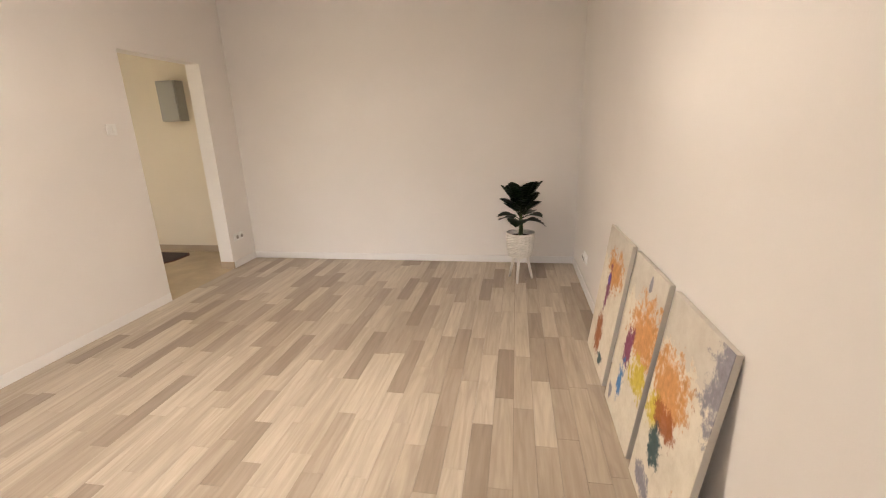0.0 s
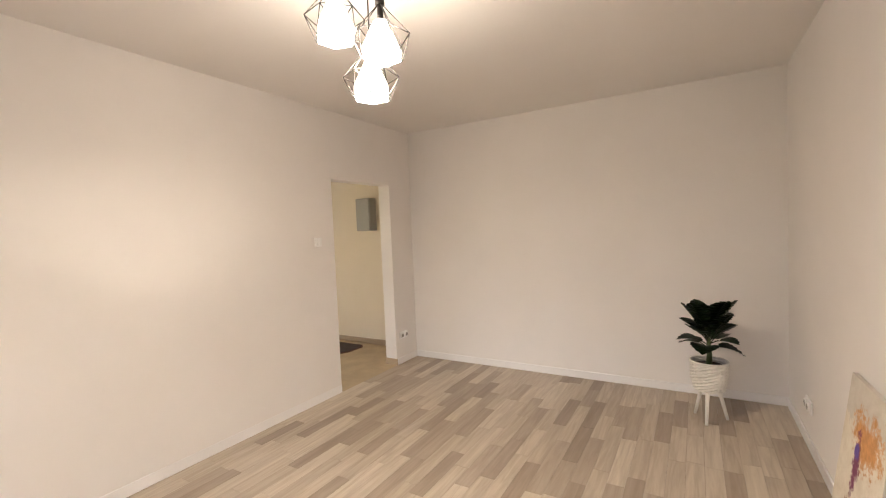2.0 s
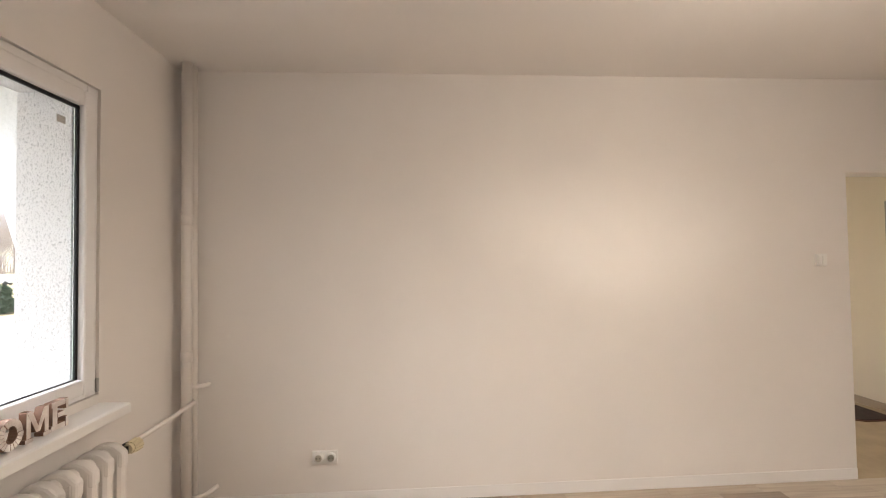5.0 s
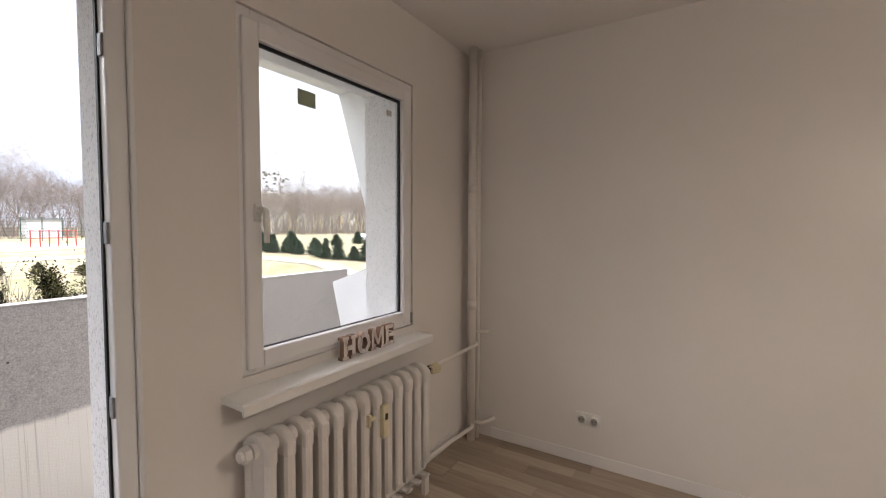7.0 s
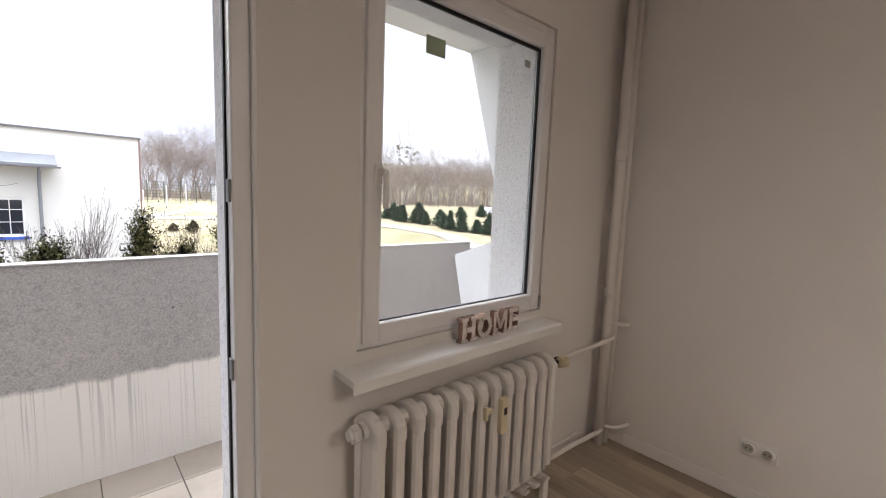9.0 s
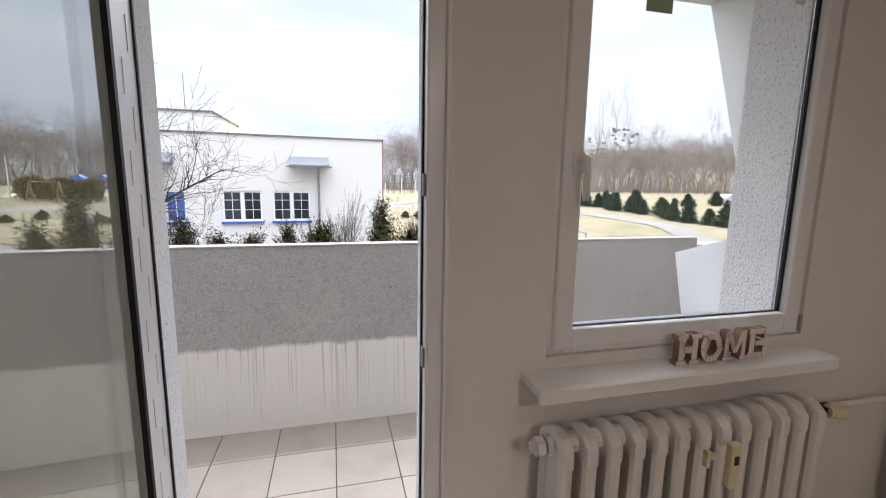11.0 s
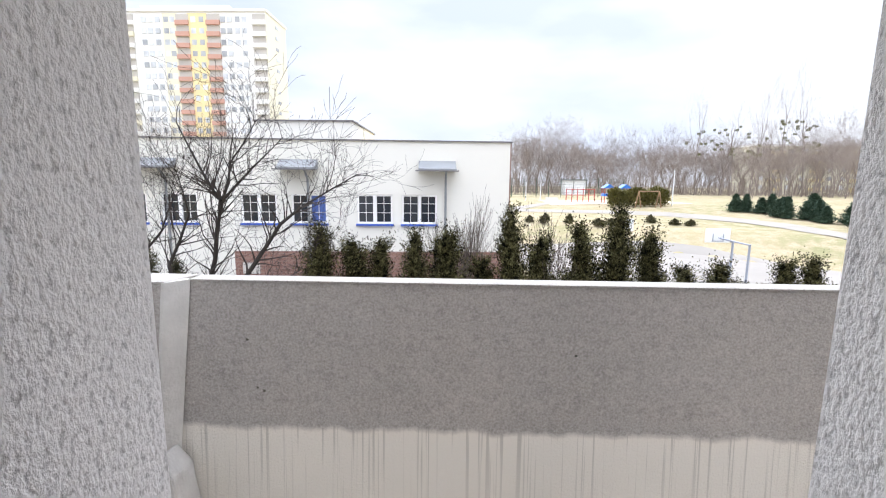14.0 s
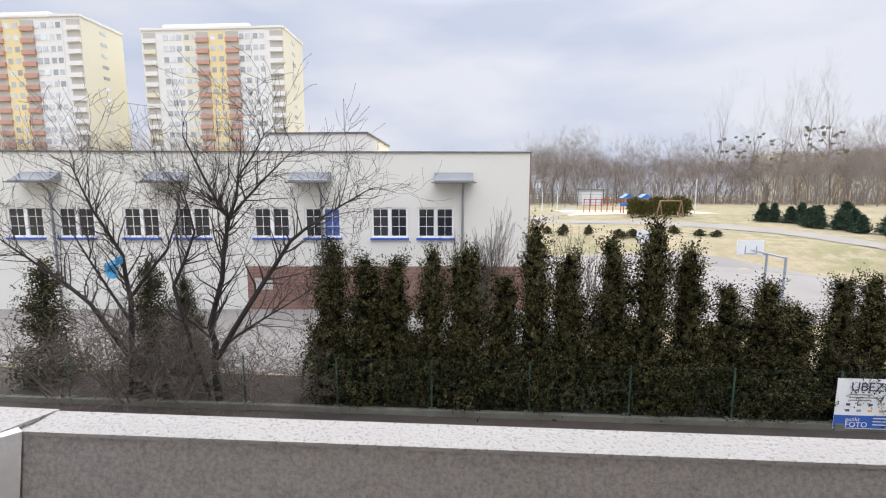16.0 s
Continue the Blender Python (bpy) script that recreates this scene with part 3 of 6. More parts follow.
win = thing("window_1", "white plastic tilt-and-turn window, closed, with one pane", "window", ((WX0 + WX1) / 2, -0.05, WZ0), kind="structure")
part("window_frame", ring(WX0 + 0.002, WX1 - 0.002, WZ0 + 0.002, WZ1 - 0.002, 0.062, -0.054, -0.010), pvc, win)
sash = part("sash", ring(WX0 + 0.026, WX1 - 0.022, WZ0 + 0.022, WZ1 - 0.040, 0.070, -0.050, 0.006, 0.009), pvc, win)
part("gasket", ring(0.768, 1.672, 0.990, 2.190, 0.014, -0.030, -0.020, 0.0), rubber, sash, "thin black rubber seal round the pane")
part("pane", boxes((0.774, 1.666, -0.036, -0.031, 0.996, 2.184)), pane_glass, sash)
part("hinge", tubes((((0.688, 0.004, 0.925), (0.688, 0.004, 0.985)), 0.008)), steel, win)
hb = bmesh.new()
box(hb, 1.672, 1.707, 0.004, 0.016, 1.50, 1.57, 0.006)
tube(hb, arc_path([(1.689, 0.010, 1.545), (1.689, 0.058, 1.545), (1.689, 0.060, 1.42)], 0.018), [0.011] * 13 + [0.008], 8)
part("handle", hb, white_plastic, win, "white lever handle turned down", True)
for ob in bpy.data.objects:
    if ob.name.startswith("pane"):
        ob.visible_shadow = False
solo("sticker", boxes((1.362, 1.458, -0.0405, -0.037, 2.008, 2.075)), sticker_green, "faded green paper sticker on the window pane", "sticker")
solo("sticker", boxes((0.825, 0.868, -0.0405, -0.037, 2.092, 2.122)), canvas_edge, "small brown label on the window pane", "sticker")
solo("window_sill", prism([(-0.02, 0.868), (0.125, 0.868), (0.135, 0.861), (0.137, 0.822), (0.127, 0.822), (0.125, 0.843), (-0.02, 0.843)], 0, 0.662, 1.845, 0.0015), white_plastic,
     "white plastic inner window sill with a turned-down nose", "window sill", kind="structure")

dr = thing("door_1", "white plastic balcony door, wide open into the room", "door", ((BX0 + BX1) / 2, -0.05, 0.0), kind="structure")
part("door_frame", boxes((BX0, BX0 + 0.058, -0.054, -0.004, 0.0, BZ1), (BX1 - 0.058, BX1, -0.054, -0.004, 0.0, BZ1), (BX0 + 0.057, BX1 - 0.057, -0.054, -0.004, BZ1 - 0.06, BZ1),
     (BX0 + 0.057, BX1 - 0.057, -0.174, -0.004, 0.0, 0.045), bevel=0.006), pvc, dr)
part("cover_strip", boxes((BX0 - 0.008, BX0 + 0.006, -0.003, 0.014, 0.0, BZ1 + 0.03), (BX1 - 0.004, BX1 + 0.03, -0.003, 0.012, 0.0, BZ1 + 0.03), (BX0 + 0.006, BX1 - 0.004, -0.003, 0.012, BZ1 - 0.004, BZ1 + 0.03), bevel=0.004), pvc, dr)
part("gasket", boxes((BX0 + 0.058, BX0 + 0.064, -0.056, -0.042, 0.045, BZ1 - 0.06), (BX1 - 0.066, BX1 - 0.058, -0.058, -0.038, 0.045, BZ1 - 0.06), (BX0 + 0.066, BX1 - 0.066, -0.058, -0.038, BZ1 - 0.068, BZ1 - 0.06)), rubber, dr, "black rubber seal")
for z in (0.94, 1.46, 2.0, 0.42):
    part("striker", boxes((BX0 + 0.0585, BX0 + 0.066, -0.032, -0.008, z - 0.032, z + 0.032), bevel=0.002), grey_metal, dr, "small dark steel lock striker")

# the open leaf, built along +y from its hinge and turned a little past the wall's square
LEAF = 0.86
film_ink = surface("film_ink", (0.66, 0.67, 0.72), 0.5, vary=0.1, bump=0)
leaf = thing("balcony_door_leaf", "open white plastic balcony door leaf with full glass", "door leaf", (0, 0, 0))


def leaf_ring(w, x0, x1, a, b, z0, z1, bevel=0.006):
    return boxes((x0, x1, a, a + w, z0, z1), (x0, x1, b - w, b, z0, z1), (x0, x1, a + w - 0.001, b - w + 0.001, z0, z0 + w), (x0, x1, a + w - 0.001, b - w + 0.001, z1 - w, z1), bevel=bevel)


part("stile_frame", leaf_ring(0.118, 0.0, 0.07, 0.0, LEAF, 0.05, 2.26), pvc, leaf)
part("edge_strip", boxes((0.012, 0.034, -0.003, 0.001, 0.06, 2.25)), galvanised, leaf, "grey metal lock edge with printed film")
for k in range(22):
    zz = 0.12 + k * 0.095
    part("film_mark", boxes((-0.0015, 0.0005, 0.040, 0.0412, zz, zz + 0.075)), film_ink, leaf, "short grey printed film mark") if k % 2 else part("film_mark", boxes((-0.0015, 0.0005, 0.078, 0.0792, zz, zz + 0.075)), film_ink, leaf, "short grey printed film mark")
part("seal", boxes((-0.004, 0.003, -0.004, 0.005, 0.05, 2.26), (-0.002, 0.010, 0.117, 0.131, 0.15, 2.16), (0.001, 0.010, LEAF - 0.140, LEAF - 0.126, 0.15, 2.16), (0.001, 0.010, 0.119, LEAF - 0.119, 0.176, 0.188)), rubber, leaf, "black rubber seal")
for a in (0.012, 0.036):
    pn = part("pane", boxes((a, a + 0.004, 0.116, LEAF - 0.116, 0.165, 2.143)), leaf_glass, leaf)
    pn.visible_shadow = False
lh = tube(bmesh.new(), arc_path([(0.07, LEAF - 0.05, 1.05), (0.12, LEAF - 0.05, 1.05), (0.122, LEAF - 0.17, 1.05)], 0.018), 0.011)
part("handle", lh, white_plastic, leaf, "white lever handle", True)
leaf.matrix_world = pose(2.842, 0.044, 0, 0, 0, 2.2)

# ---------- radiator and pipes ----------
rad = thing("radiator", "old white-painted cast-iron column radiator under the window", "radiator", (1.29, 0.12, 0.09))
N, RX, PITCH = 13, 0.790, 0.0820
section = bmesh.new()
for yy in (-0.052, 0.052):
    tube(section, [(0, yy, 0.10), (0, yy, 0.60)], 0.0245, 10)
for z0, z1, flip in ((0.50, 0.60, 1), (0.0, 0.10, -1)):
    zc = 0.587 if flip > 0 else 0.055
    lo = [(-0.076, zc - 0.045), (0.076, zc - 0.045), (0.076, zc + 0.018 * flip), (0.044, zc + 0.046 * flip), (0.015, zc + 0.057 * flip), (-0.015, zc + 0.057 * flip), (-0.044, zc + 0.046 * flip), (-0.076, zc + 0.018 * flip)]
    tmp = prism([(y, z) for y, z in lo], 0, -0.0225, 0.0225, 0.012)
    me_tmp = bpy.data.meshes.new("tmp")
    tmp.to_mesh(me_tmp)
    tmp.free()
    section.from_mesh(me_tmp)
    bpy.data.meshes.remove(me_tmp)
for zc in (0.592, 0.05):
    tube(section, [(-0.041, 0, zc), (0.041, 0, zc)], 0.032, 12)
box(section, -0.012, 0.012, -0.05, 0.05, 0.06, 0.58)
section_me = to_mesh("radiator_section", section)
section_me.materials.append(rad_paint)
for i in range(N):
    ob = new("section", section_me)
    ob.parent = rad
    ob.location = (RX + i * PITCH - 1.29, 0.0, 0.0)
for i in (0, N - 1):
    for yy in (0.068, 0.172):
        part("foot", boxes((RX + i * PITCH - 0.02, RX + i * PITCH + 0.02, yy - 0.012, yy + 0.012, 0.0005, 0.10)), rad_paint, rad)
part("plug", tubes((((1.82, 0.12, 0.682), (1.845, 0.12, 0.682)), 0.03), (((1.845, 0.12, 0.682), (1.857, 0.12, 0.682)), 0.02), sides=6), rad_paint, rad)
hc = part("heat_meter", boxes((1.165, 1.205, 0.196, 0.222, 0.50, 0.655), bevel=0.005), cream_plastic, rad, "small cream heat-cost meter")
part("meter_window", boxes((1.176, 1.194, 0.2215, 0.2235, 0.585, 0.615)), dark_hole, hc)
part("air_vent", boxes((1.245, 1.29, 0.194, 0.206, 0.605, 0.622), (1.278, 1.292, 0.194, 0.212, 0.585, 0.640)), cream_plastic, rad)

pp = thing("heating_pipe", "white-painted vertical heating pipes in the room corner", "pipe", (0.10, 0.08, 0))
part("riser", tubes((((0.112, 0.095, 0.0005), (0.112, 0.095, H - 0.001)), 0.028), sides=14), pipe_paint, pp, "", True)
part("return_riser", tubes((((0.058, 0.110, 0.0005), (0.058, 0.110, H - 0.001)), 0.019), sides=12), pipe_paint, pp, "", True)
for z in (0.95, 1.75):
    part("joint", tubes((((0.112, 0.095, z - 0.03), (0.112, 0.095, z + 0.03)), 0.032), sides=14), pipe_paint, pp, "", True)
part("upper_branch", tube(bmesh.new(), arc_path([(0.058, 0.09, 0.680), (0.10, 0.135, 0.680), (0.40, 0.13, 0.672), (0.66, 0.12, 0.668), (0.74, 0.12, 0.668)], 0.03), 0.0125, 10), pipe_paint, pp, "", True)
part("lower_branch", tube(bmesh.new(), arc_path([(0.115, 0.09, 0.12), (0.16, 0.135, 0.12), (0.45, 0.12, 0.13), (0.74, 0.12, 0.14)], 0.03), 0.0125, 10), pipe_paint, pp, "", True)
part("stub", tube(bmesh.new(), arc_path([(0.09, 0.08, 0.765), (0.055, 0.135, 0.757), (0.001, 0.175, 0.757)], 0.03), 0.0125, 10), pipe_paint, pp, "", True)
part("stub", tube(bmesh.new(), arc_path([(0.09, 0.08, 0.115), (0.06, 0.17, 0.115), (0.001, 0.225, 0.145)], 0.03), 0.0125, 10), pipe_paint, pp, "", True)
vb = bmesh.new()
for k in range(10):
    t = 2 * math.pi * k / 10
    tube(vb, [(0.685, 0.145 + 0.02 * math.cos(t), 0.668 + 0.02 * math.sin(t)), (0.685 - 0.045, 0.15 + 0.024 * math.cos(t), 0.668 + 0.024 * math.sin(t))], 0.008, 6)
tube(vb, [(0.70, 0.145, 0.668), (0.6455, 0.149, 0.668)], 0.022, 12)
part("thermostat_knob", vb, cream_plastic, pp, "yellowed ribbed thermostat knob")
part("valve_body", tubes((((0.66, 0.12, 0.668), (0.75, 0.12, 0.668)), 0.019), (((0.705, 0.12, 0.668), (0.70, 0.15, 0.668)), 0.014)), black_metal, pp, "dark brass valve body")

# ---------- letters on the sill ----------
word = thing("home_letters", "white and brown wooden HOME letters standing on the sill", "decoration", (1.06, 0.06, 0.868))
LZ, LH = 0.8685, 0.125


def letter(name, polys):
    """Slab letters of upright outlines, read from the room side (u to the reader's right)."""
    bm = bmesh.new()
    for i, (x_right, outline) in enumerate(polys):
        tmp = prism([(1.315 - 0.76 * (1.32 - x_right + u), LZ + 0.86 * v) for u, v in outline], 1, 0.045 - 0.0006 * (i % 7), 0.072 + 0.0006 * (i % 7), 0.0015)
        me = bpy.data.meshes.new("tmp")
        tmp.to_mesh(me)
        tmp.free()
        bm.from_mesh(me)
        bpy.data.meshes.remove(me)
    ob = part(name, bm, letter_paint, word)
    ob.data.materials.append(letter_side)
    for p in ob.data.polygons:
        if abs(p.normal.y) < 0.5:
            p.material_index = 1
    return ob


def rect(u0, u1, v0, v1):
    return [(u0, v0), (u1, v0), (u1, v1), (u0, v1)]


letter_paint = surface("letter_paint", (0.82, 0.78, 0.75), 0.6, vary=0.25, coarse=16, fine=70, bump=0.2, tint=(0.66, 0.53, 0.47))
letter_side = surface("letter_side", (0.26, 0.15, 0.105), 0.7, vary=0.3, coarse=20, fine=80, bump=0.2)
lx = 1.320
letter("letter_h", [(lx, rect(0.012, 0.042, 0.0, LH)), (lx, rect(0.082, 0.112, 0.0, LH)), (lx, rect(0.041, 0.083, 0.048, 0.076)), (lx, rect(0.0, 0.054, 0.0, 0.018)), (lx, rect(0.070, 0.124, 0.0, 0.018)),
       (lx, rect(0.0, 0.054, LH - 0.018, LH)), (lx, rect(0.070, 0.124, LH - 0.018, LH))])
lx = 1.192
ring_o = []
for k in range(20):
    a0, a1 = 2 * math.pi * k / 20, 2 * math.pi * (k + 1) / 20
    ring_o.append((lx, [(0.06 + 0.06 * math.cos(a0), 0.0625 + 0.0625 * math.sin(a0)), (0.06 + 0.06 * math.cos(a1), 0.0625 + 0.0625 * math.sin(a1)),
                        (0.06 + 0.030 * math.cos(a1), 0.0625 + 0.034 * math.sin(a1)), (0.06 + 0.030 * math.cos(a0), 0.0625 + 0.034 * math.sin(a0))]))
letter("letter_o", ring_o)
lx = 1.066
letter("letter_m", [(lx, rect(0.010, 0.034, 0.0, LH)), (lx, rect(0.106, 0.130, 0.0, LH)), (lx, [(0.012, LH), (0.040, LH), (0.083, 0.030), (0.060, 0.030)]), (lx, [(0.128, LH), (0.100, LH), (0.058, 0.030), (0.081, 0.030)]),
       (lx, rect(0.0, 0.044, 0.0, 0.016)), (lx, rect(0.096, 0.140, 0.0, 0.016))])
lx = 0.922
letter("letter_e", [(lx, rect(0.008, 0.038, 0.0, LH)), (lx, rect(0.0, 0.100, 0.0, 0.024)), (lx, rect(0.0, 0.100, LH - 0.024, LH)), (lx, rect(0.037, 0.078, 0.052, 0.074)),
       (lx, rect(0.084, 0.100, 0.0, 0.045)), (lx, rect(0.084, 0.100, LH - 0.045, LH))])

# ---------- sockets and switch ----------


def socket(name, x, y, z, face, label, twin=True):
    """Wall socket plate on the west (face=1) or east (face=-1) wall."""
    t = thing(name, label, "socket", (x, y, z))
    w = 0.078 if twin else 0.041
    xa, xb = sorted((x, x + face * 0.012))
    part("plate", boxes((xa, xb, y - w, y + w, z - 0.041, z + 0.041), bevel=0.004), white_plastic, t)
    for c in ((-0.038, 0.038) if twin else (0.0,)):
        bm = bmesh.new()
        tube(bm, [(x + face * 0.0121, y + c, z), (x + face * 0.024, y + c, z)], [0.031, 0.029], 20)
        p = part("socket_face", bm, white_plastic, t, "", True)
        # grey disc on the face: shade of the plug well put into colour
        bm = bmesh.new()
        tube(bm, [(x + face * 0.0235, y + c, z), (x + face * 0.0248, y + c, z)], 0.021, 18)
        q = part("recess", bm, grey_box, p)
        part("pin_hole", tubes((((x + face * 0.0246, y + c - 0.009, z), (x + face * 0.0256, y + c - 0.009, z)), 0.004), (((x + face * 0.0246, y + c + 0.009, z), (x + face * 0.0256, y + c + 0.009, z)), 0.004)), dark_hole, p)
    return t


socket("wall_socket", 0.0005, 0.866, 0.290, 1, "white double wall socket low on the long wall")
socket("wall_socket", 0.0005, 5.384, 0.324, 1, "white double wall socket beside the hall opening")
socket("wall_socket", W - 0.0005, 4.915, 0.288, -1, "white double wall socket near the plant")
sw = thing("light_switch", "white square double light switch by the hall opening", "switch", (0, 4.151, 1.461))
part("plate", boxes((0.0005, 0.011, 4.110, 4.192, 1.42, 1.502), bevel=0.004), white_plastic, sw)
for a, b in ((4.119, 4.150), (4.152, 4.183)):
    part("rocker", boxes((0.0112, 0.017, a, b, 1.430, 1.492), bevel=0.003), white_plastic, sw)

# ---------- hall things ----------
fb = thing("fuse_box", "grey metal fuse box on the hall wall", "fuse box", (-0.80, HY, 1.55))
part("body", boxes((-0.955, -0.715, 5.745, HY - 0.001, 1.555, 1.985), bevel=0.006), grey_box, fb)
d = part("door", boxes((-0.945, -0.725, 5.733, 5.744, 1.565, 1.975), bevel=0.003), grey_box, fb)
part("latch", boxes((-0.742, -0.732, 5.727, 5.7325, 1.75, 1.79)), steel, d)
rug = thing("doormat", "dark patterned doormat on the hall floor", "doormat", (-1.15, 5.55, 0.0))
part("pile", prism([(-1.55, 5.36), (-0.98, 5.36), (-0.93, 5.45), (-0.93, 5.68), (-0.99, 5.75), (-1.55, 5.75)], 2, -0.0035, 0.010, 0.003), surface("mat_pile", (0.055, 0.035, 0.03), 0.95, vary=0.7, coarse=9, fine=60, bump=0.5), rug)
part("border", prism([(-1.6, 5.34), (-0.965, 5.34), (-0.91, 5.44), (-0.91, 5.69), (-0.98, 5.77), (-1.6, 5.77)], 2, -0.0035, 0.004), surface("mat_border", (0.12, 0.05, 0.03), 0.9, vary=0.3, bump=0.3), rug)

# ---------- ceiling lamp ----------
lamp = thing("ceiling_lamp", "black wire-cage pendant lamp with three lit white shades", "ceiling lamp", (1.775, 2.80, H))
part("ceiling_plate", lathe(bmesh.new(), [(0.0, H - 0.028), (0.105, H - 0.028), (0.118, H - 0.022), (0.12, H - 0.001)], (1.775, 2.80), 32), black_metal, lamp, "round black ceiling plate", True)


def pendant(x, y, zb, turn):
    """One pendant: rod, socket, six-sided shade and wire cage; zb is the shade's lowest height."""
    ax = Vector((x, y, 0))

    def at(r, k, z, half=0.0):
        t = turn + (k + half) * math.pi / 3
        return ax + Vector((r * math.cos(t), r * math.sin(t), z))
    top = zb + 0.235
    part("rod", tubes((((x, y, top - 0.02), (x, y, H - 0.027)), 0.0035), sides=6), black_metal, lamp)
    s = part("socket", tubes((((x, y, zb + 0.150), (x, y, top)), 0.013), (((x, y, top - 0.012), (x, y, top + 0.012)), 0.020), sides=12), black_metal, lamp, "", True)
    bm = bmesh.new()
    lo = [bm.verts.new(at(0.080, k, zb)) for k in range(6)]
    mid = [bm.verts.new(at(0.085, k, zb + 0.04)) for k in range(6)]
    hi = [bm.verts.new(at(0.030, k, zb + 0.155)) for k in range(6)]
    for a, b in ((lo, mid), (mid, hi)):
        for k in range(6):
            bm.faces.new((a[k], a[(k + 1) % 6], b[(k + 1) % 6], b[k]))
    bm.faces.new(hi)
    shade = part("shade", bm, lamp_glass, lamp, "lit white glass shade")
    bulb = bmesh.new()
    bulb.faces.new([bulb.verts.new(at(0.076, k, zb + 0.008)) for k in range(6)][::-1])
    bmesh.ops.solidify(bulb, geom=bulb.faces[:], thickness=0.004)
    part("diffuser", bulb, lamp_bulb, shade, "glowing lower diffuser")
    runs = []
    r = 0.0021
    for k in range(6):
        low, m, n = at(0.088, k, zb + 0.004), at(0.122, k, zb + 0.095, 0.5), at(0.122, k, zb + 0.095, -0.5)
        t = Vector((x, y, top))
        runs += [([low, m], r), ([low, n], r), ([m, t], r), ([n, m], r), ([low, at(0.088, k + 1, zb + 0.004)], r)]
    part("wire_cage", tubes(*runs, sides=4), black_metal, lamp, "thin black wire cage")


pendant(1.700, 2.720, 2.318, 0.3)
pendant(1.845, 2.835, 2.245, 0.9)
pendant(1.745, 2.880, 2.112, 0.1)

# ---------- leaning canvases ----------
ORANGE, RUST, YEL, BLUE, PLUM, TEAL, GREY = (0.62, 0.30, 0.10), (0.36, 0.12, 0.04), (0.72, 0.50, 0.06), (0.05, 0.20, 0.48), (0.22, 0.05, 0.12), (0.04, 0.09, 0.10), (0.27, 0.26, 0.30)


def canvas(y0, y1, patches, label):
    t = thing("canvas_painting", label, "painting", (W - 0.05, (y0 + y1) / 2, 0.0), group="leaning canvas set")
    mat = make_canvas("canvas_paint", patches, y0, y1)
    bm = prism([(3.470, 0.0015), (3.492, 0.0015), (3.5865, 0.802), (3.5665, 0.805)], 1, y0, y1, 0.002)
    part("stretcher", bm, canvas_edge, t)
    part("painted_face", prism([(3.4684, 0.004), (3.4700, 0.004), (3.5665, 0.804), (3.5649, 0.804)], 1, y0 + 0.001, y1 - 0.001), mat, t, "painted map in ragged colour patches")
    return t


canvas(3.45, 3.945, [(0.55, 0.70, 0.40, 0.16, ORANGE), (0.42, 0.55, 0.10, 0.20, PLUM), (0.40, 0.62, 0.08, 0.06, (0.16, 0.10, 0.40)), (0.42, 0.22, 0.16, 0.18, RUST), (0.68, 0.10, 0.12, 0.05, TEAL)],
       "narrow canvas with a cream map in orange and violet")
canvas(2.91, 3.37, [(0.72, 0.62, 0.55, 0.22, ORANGE), (0.78, 0.40, 0.32, 0.12, YEL), (0.40, 0.46, 0.14, 0.16, PLUM), (0.38, 0.24, 0.12, 0.14, BLUE), (0.60, 0.86, 0.05, 0.05, GREY), (0.15, 0.10, 0.08, 0.06, GREY)],
       "canvas with a cream map in orange, yellow and blue")
canvas(2.40, 2.855, [(1.02, 0.80, 0.34, 0.26, GREY), (0.30, 0.58, 0.50, 0.20, ORANGE), (0.15, 0.42, 0.26, 0.10, YEL), (0.40, 0.44, 0.30, 0.09, RUST), (0.35, 0.30, 0.16, 0.12, TEAL), (0.85, 0.24, 0.10, 0.06, ORANGE), (0.3, 0.1, 0.2, 0.08, GREY)],
       "canvas with a cream map in orange and dark grey")

# ---------- potted plant ----------
PX, PY = 3.035, 5.13
pot = thing("potted_plant", "dark green leafy plant in a white wicker basket on legs", "potted plant", (PX, PY, 0))
bk = bmesh.new()
sides, rows = 40, 18
rings = []
for j in range(rows + 1):
    z = 0.235 + 0.215 * j / rows
    r0 = 0.096 + 0.030 * math.sin(math.pi * 0.5 * min(1, j / rows * 1.25 + 0.1))
    rings.append([bk.verts.new((PX + (r0 + 0.0045 * (1 if (i // 2 + j) % 2 else -1)) * math.cos(2 * math.pi * i / sides), PY + (r0 + 0.0045 * (1 if (i // 2 + j) % 2 else -1)) * math.sin(2 * math.pi * i / sides), z)) for i in range(sides)])
for r, s in zip(rings, rings[1:]):
    for k in range(sides):
        bk.faces.new((r[k], r[(k + 1) % sides], s[(k + 1) % sides], s[k]))
bk.faces.new(rings[0][::-1])
part("basket", bk, basket_mat, pot, "white woven wicker basket")
rim = bmesh.new()
tube(rim, [(PX + 0.124 * math.cos(2 * math.pi * k / 24), PY + 0.124 * math.sin(2 * math.pi * k / 24), 0.452) for k in range(25)], 0.008, 6)
part("rim", rim, basket_mat, pot)
part("soil", lathe(bmesh.new(), [(0.0, 0.418), (0.116, 0.415)], (PX, PY), 24), soil, pot)
for k in range(3):
    t = -1.75 + k * 2 * math.pi / 3
    part("leg", tubes((((PX + 0.06 * math.cos(t), PY + 0.06 * math.sin(t), 0.26), (PX + 0.125 * math.cos(t), PY + 0.125 * math.sin(t), 0.0005)), [0.016, 0.010]), sides=10), leg_wood, pot, "", True)
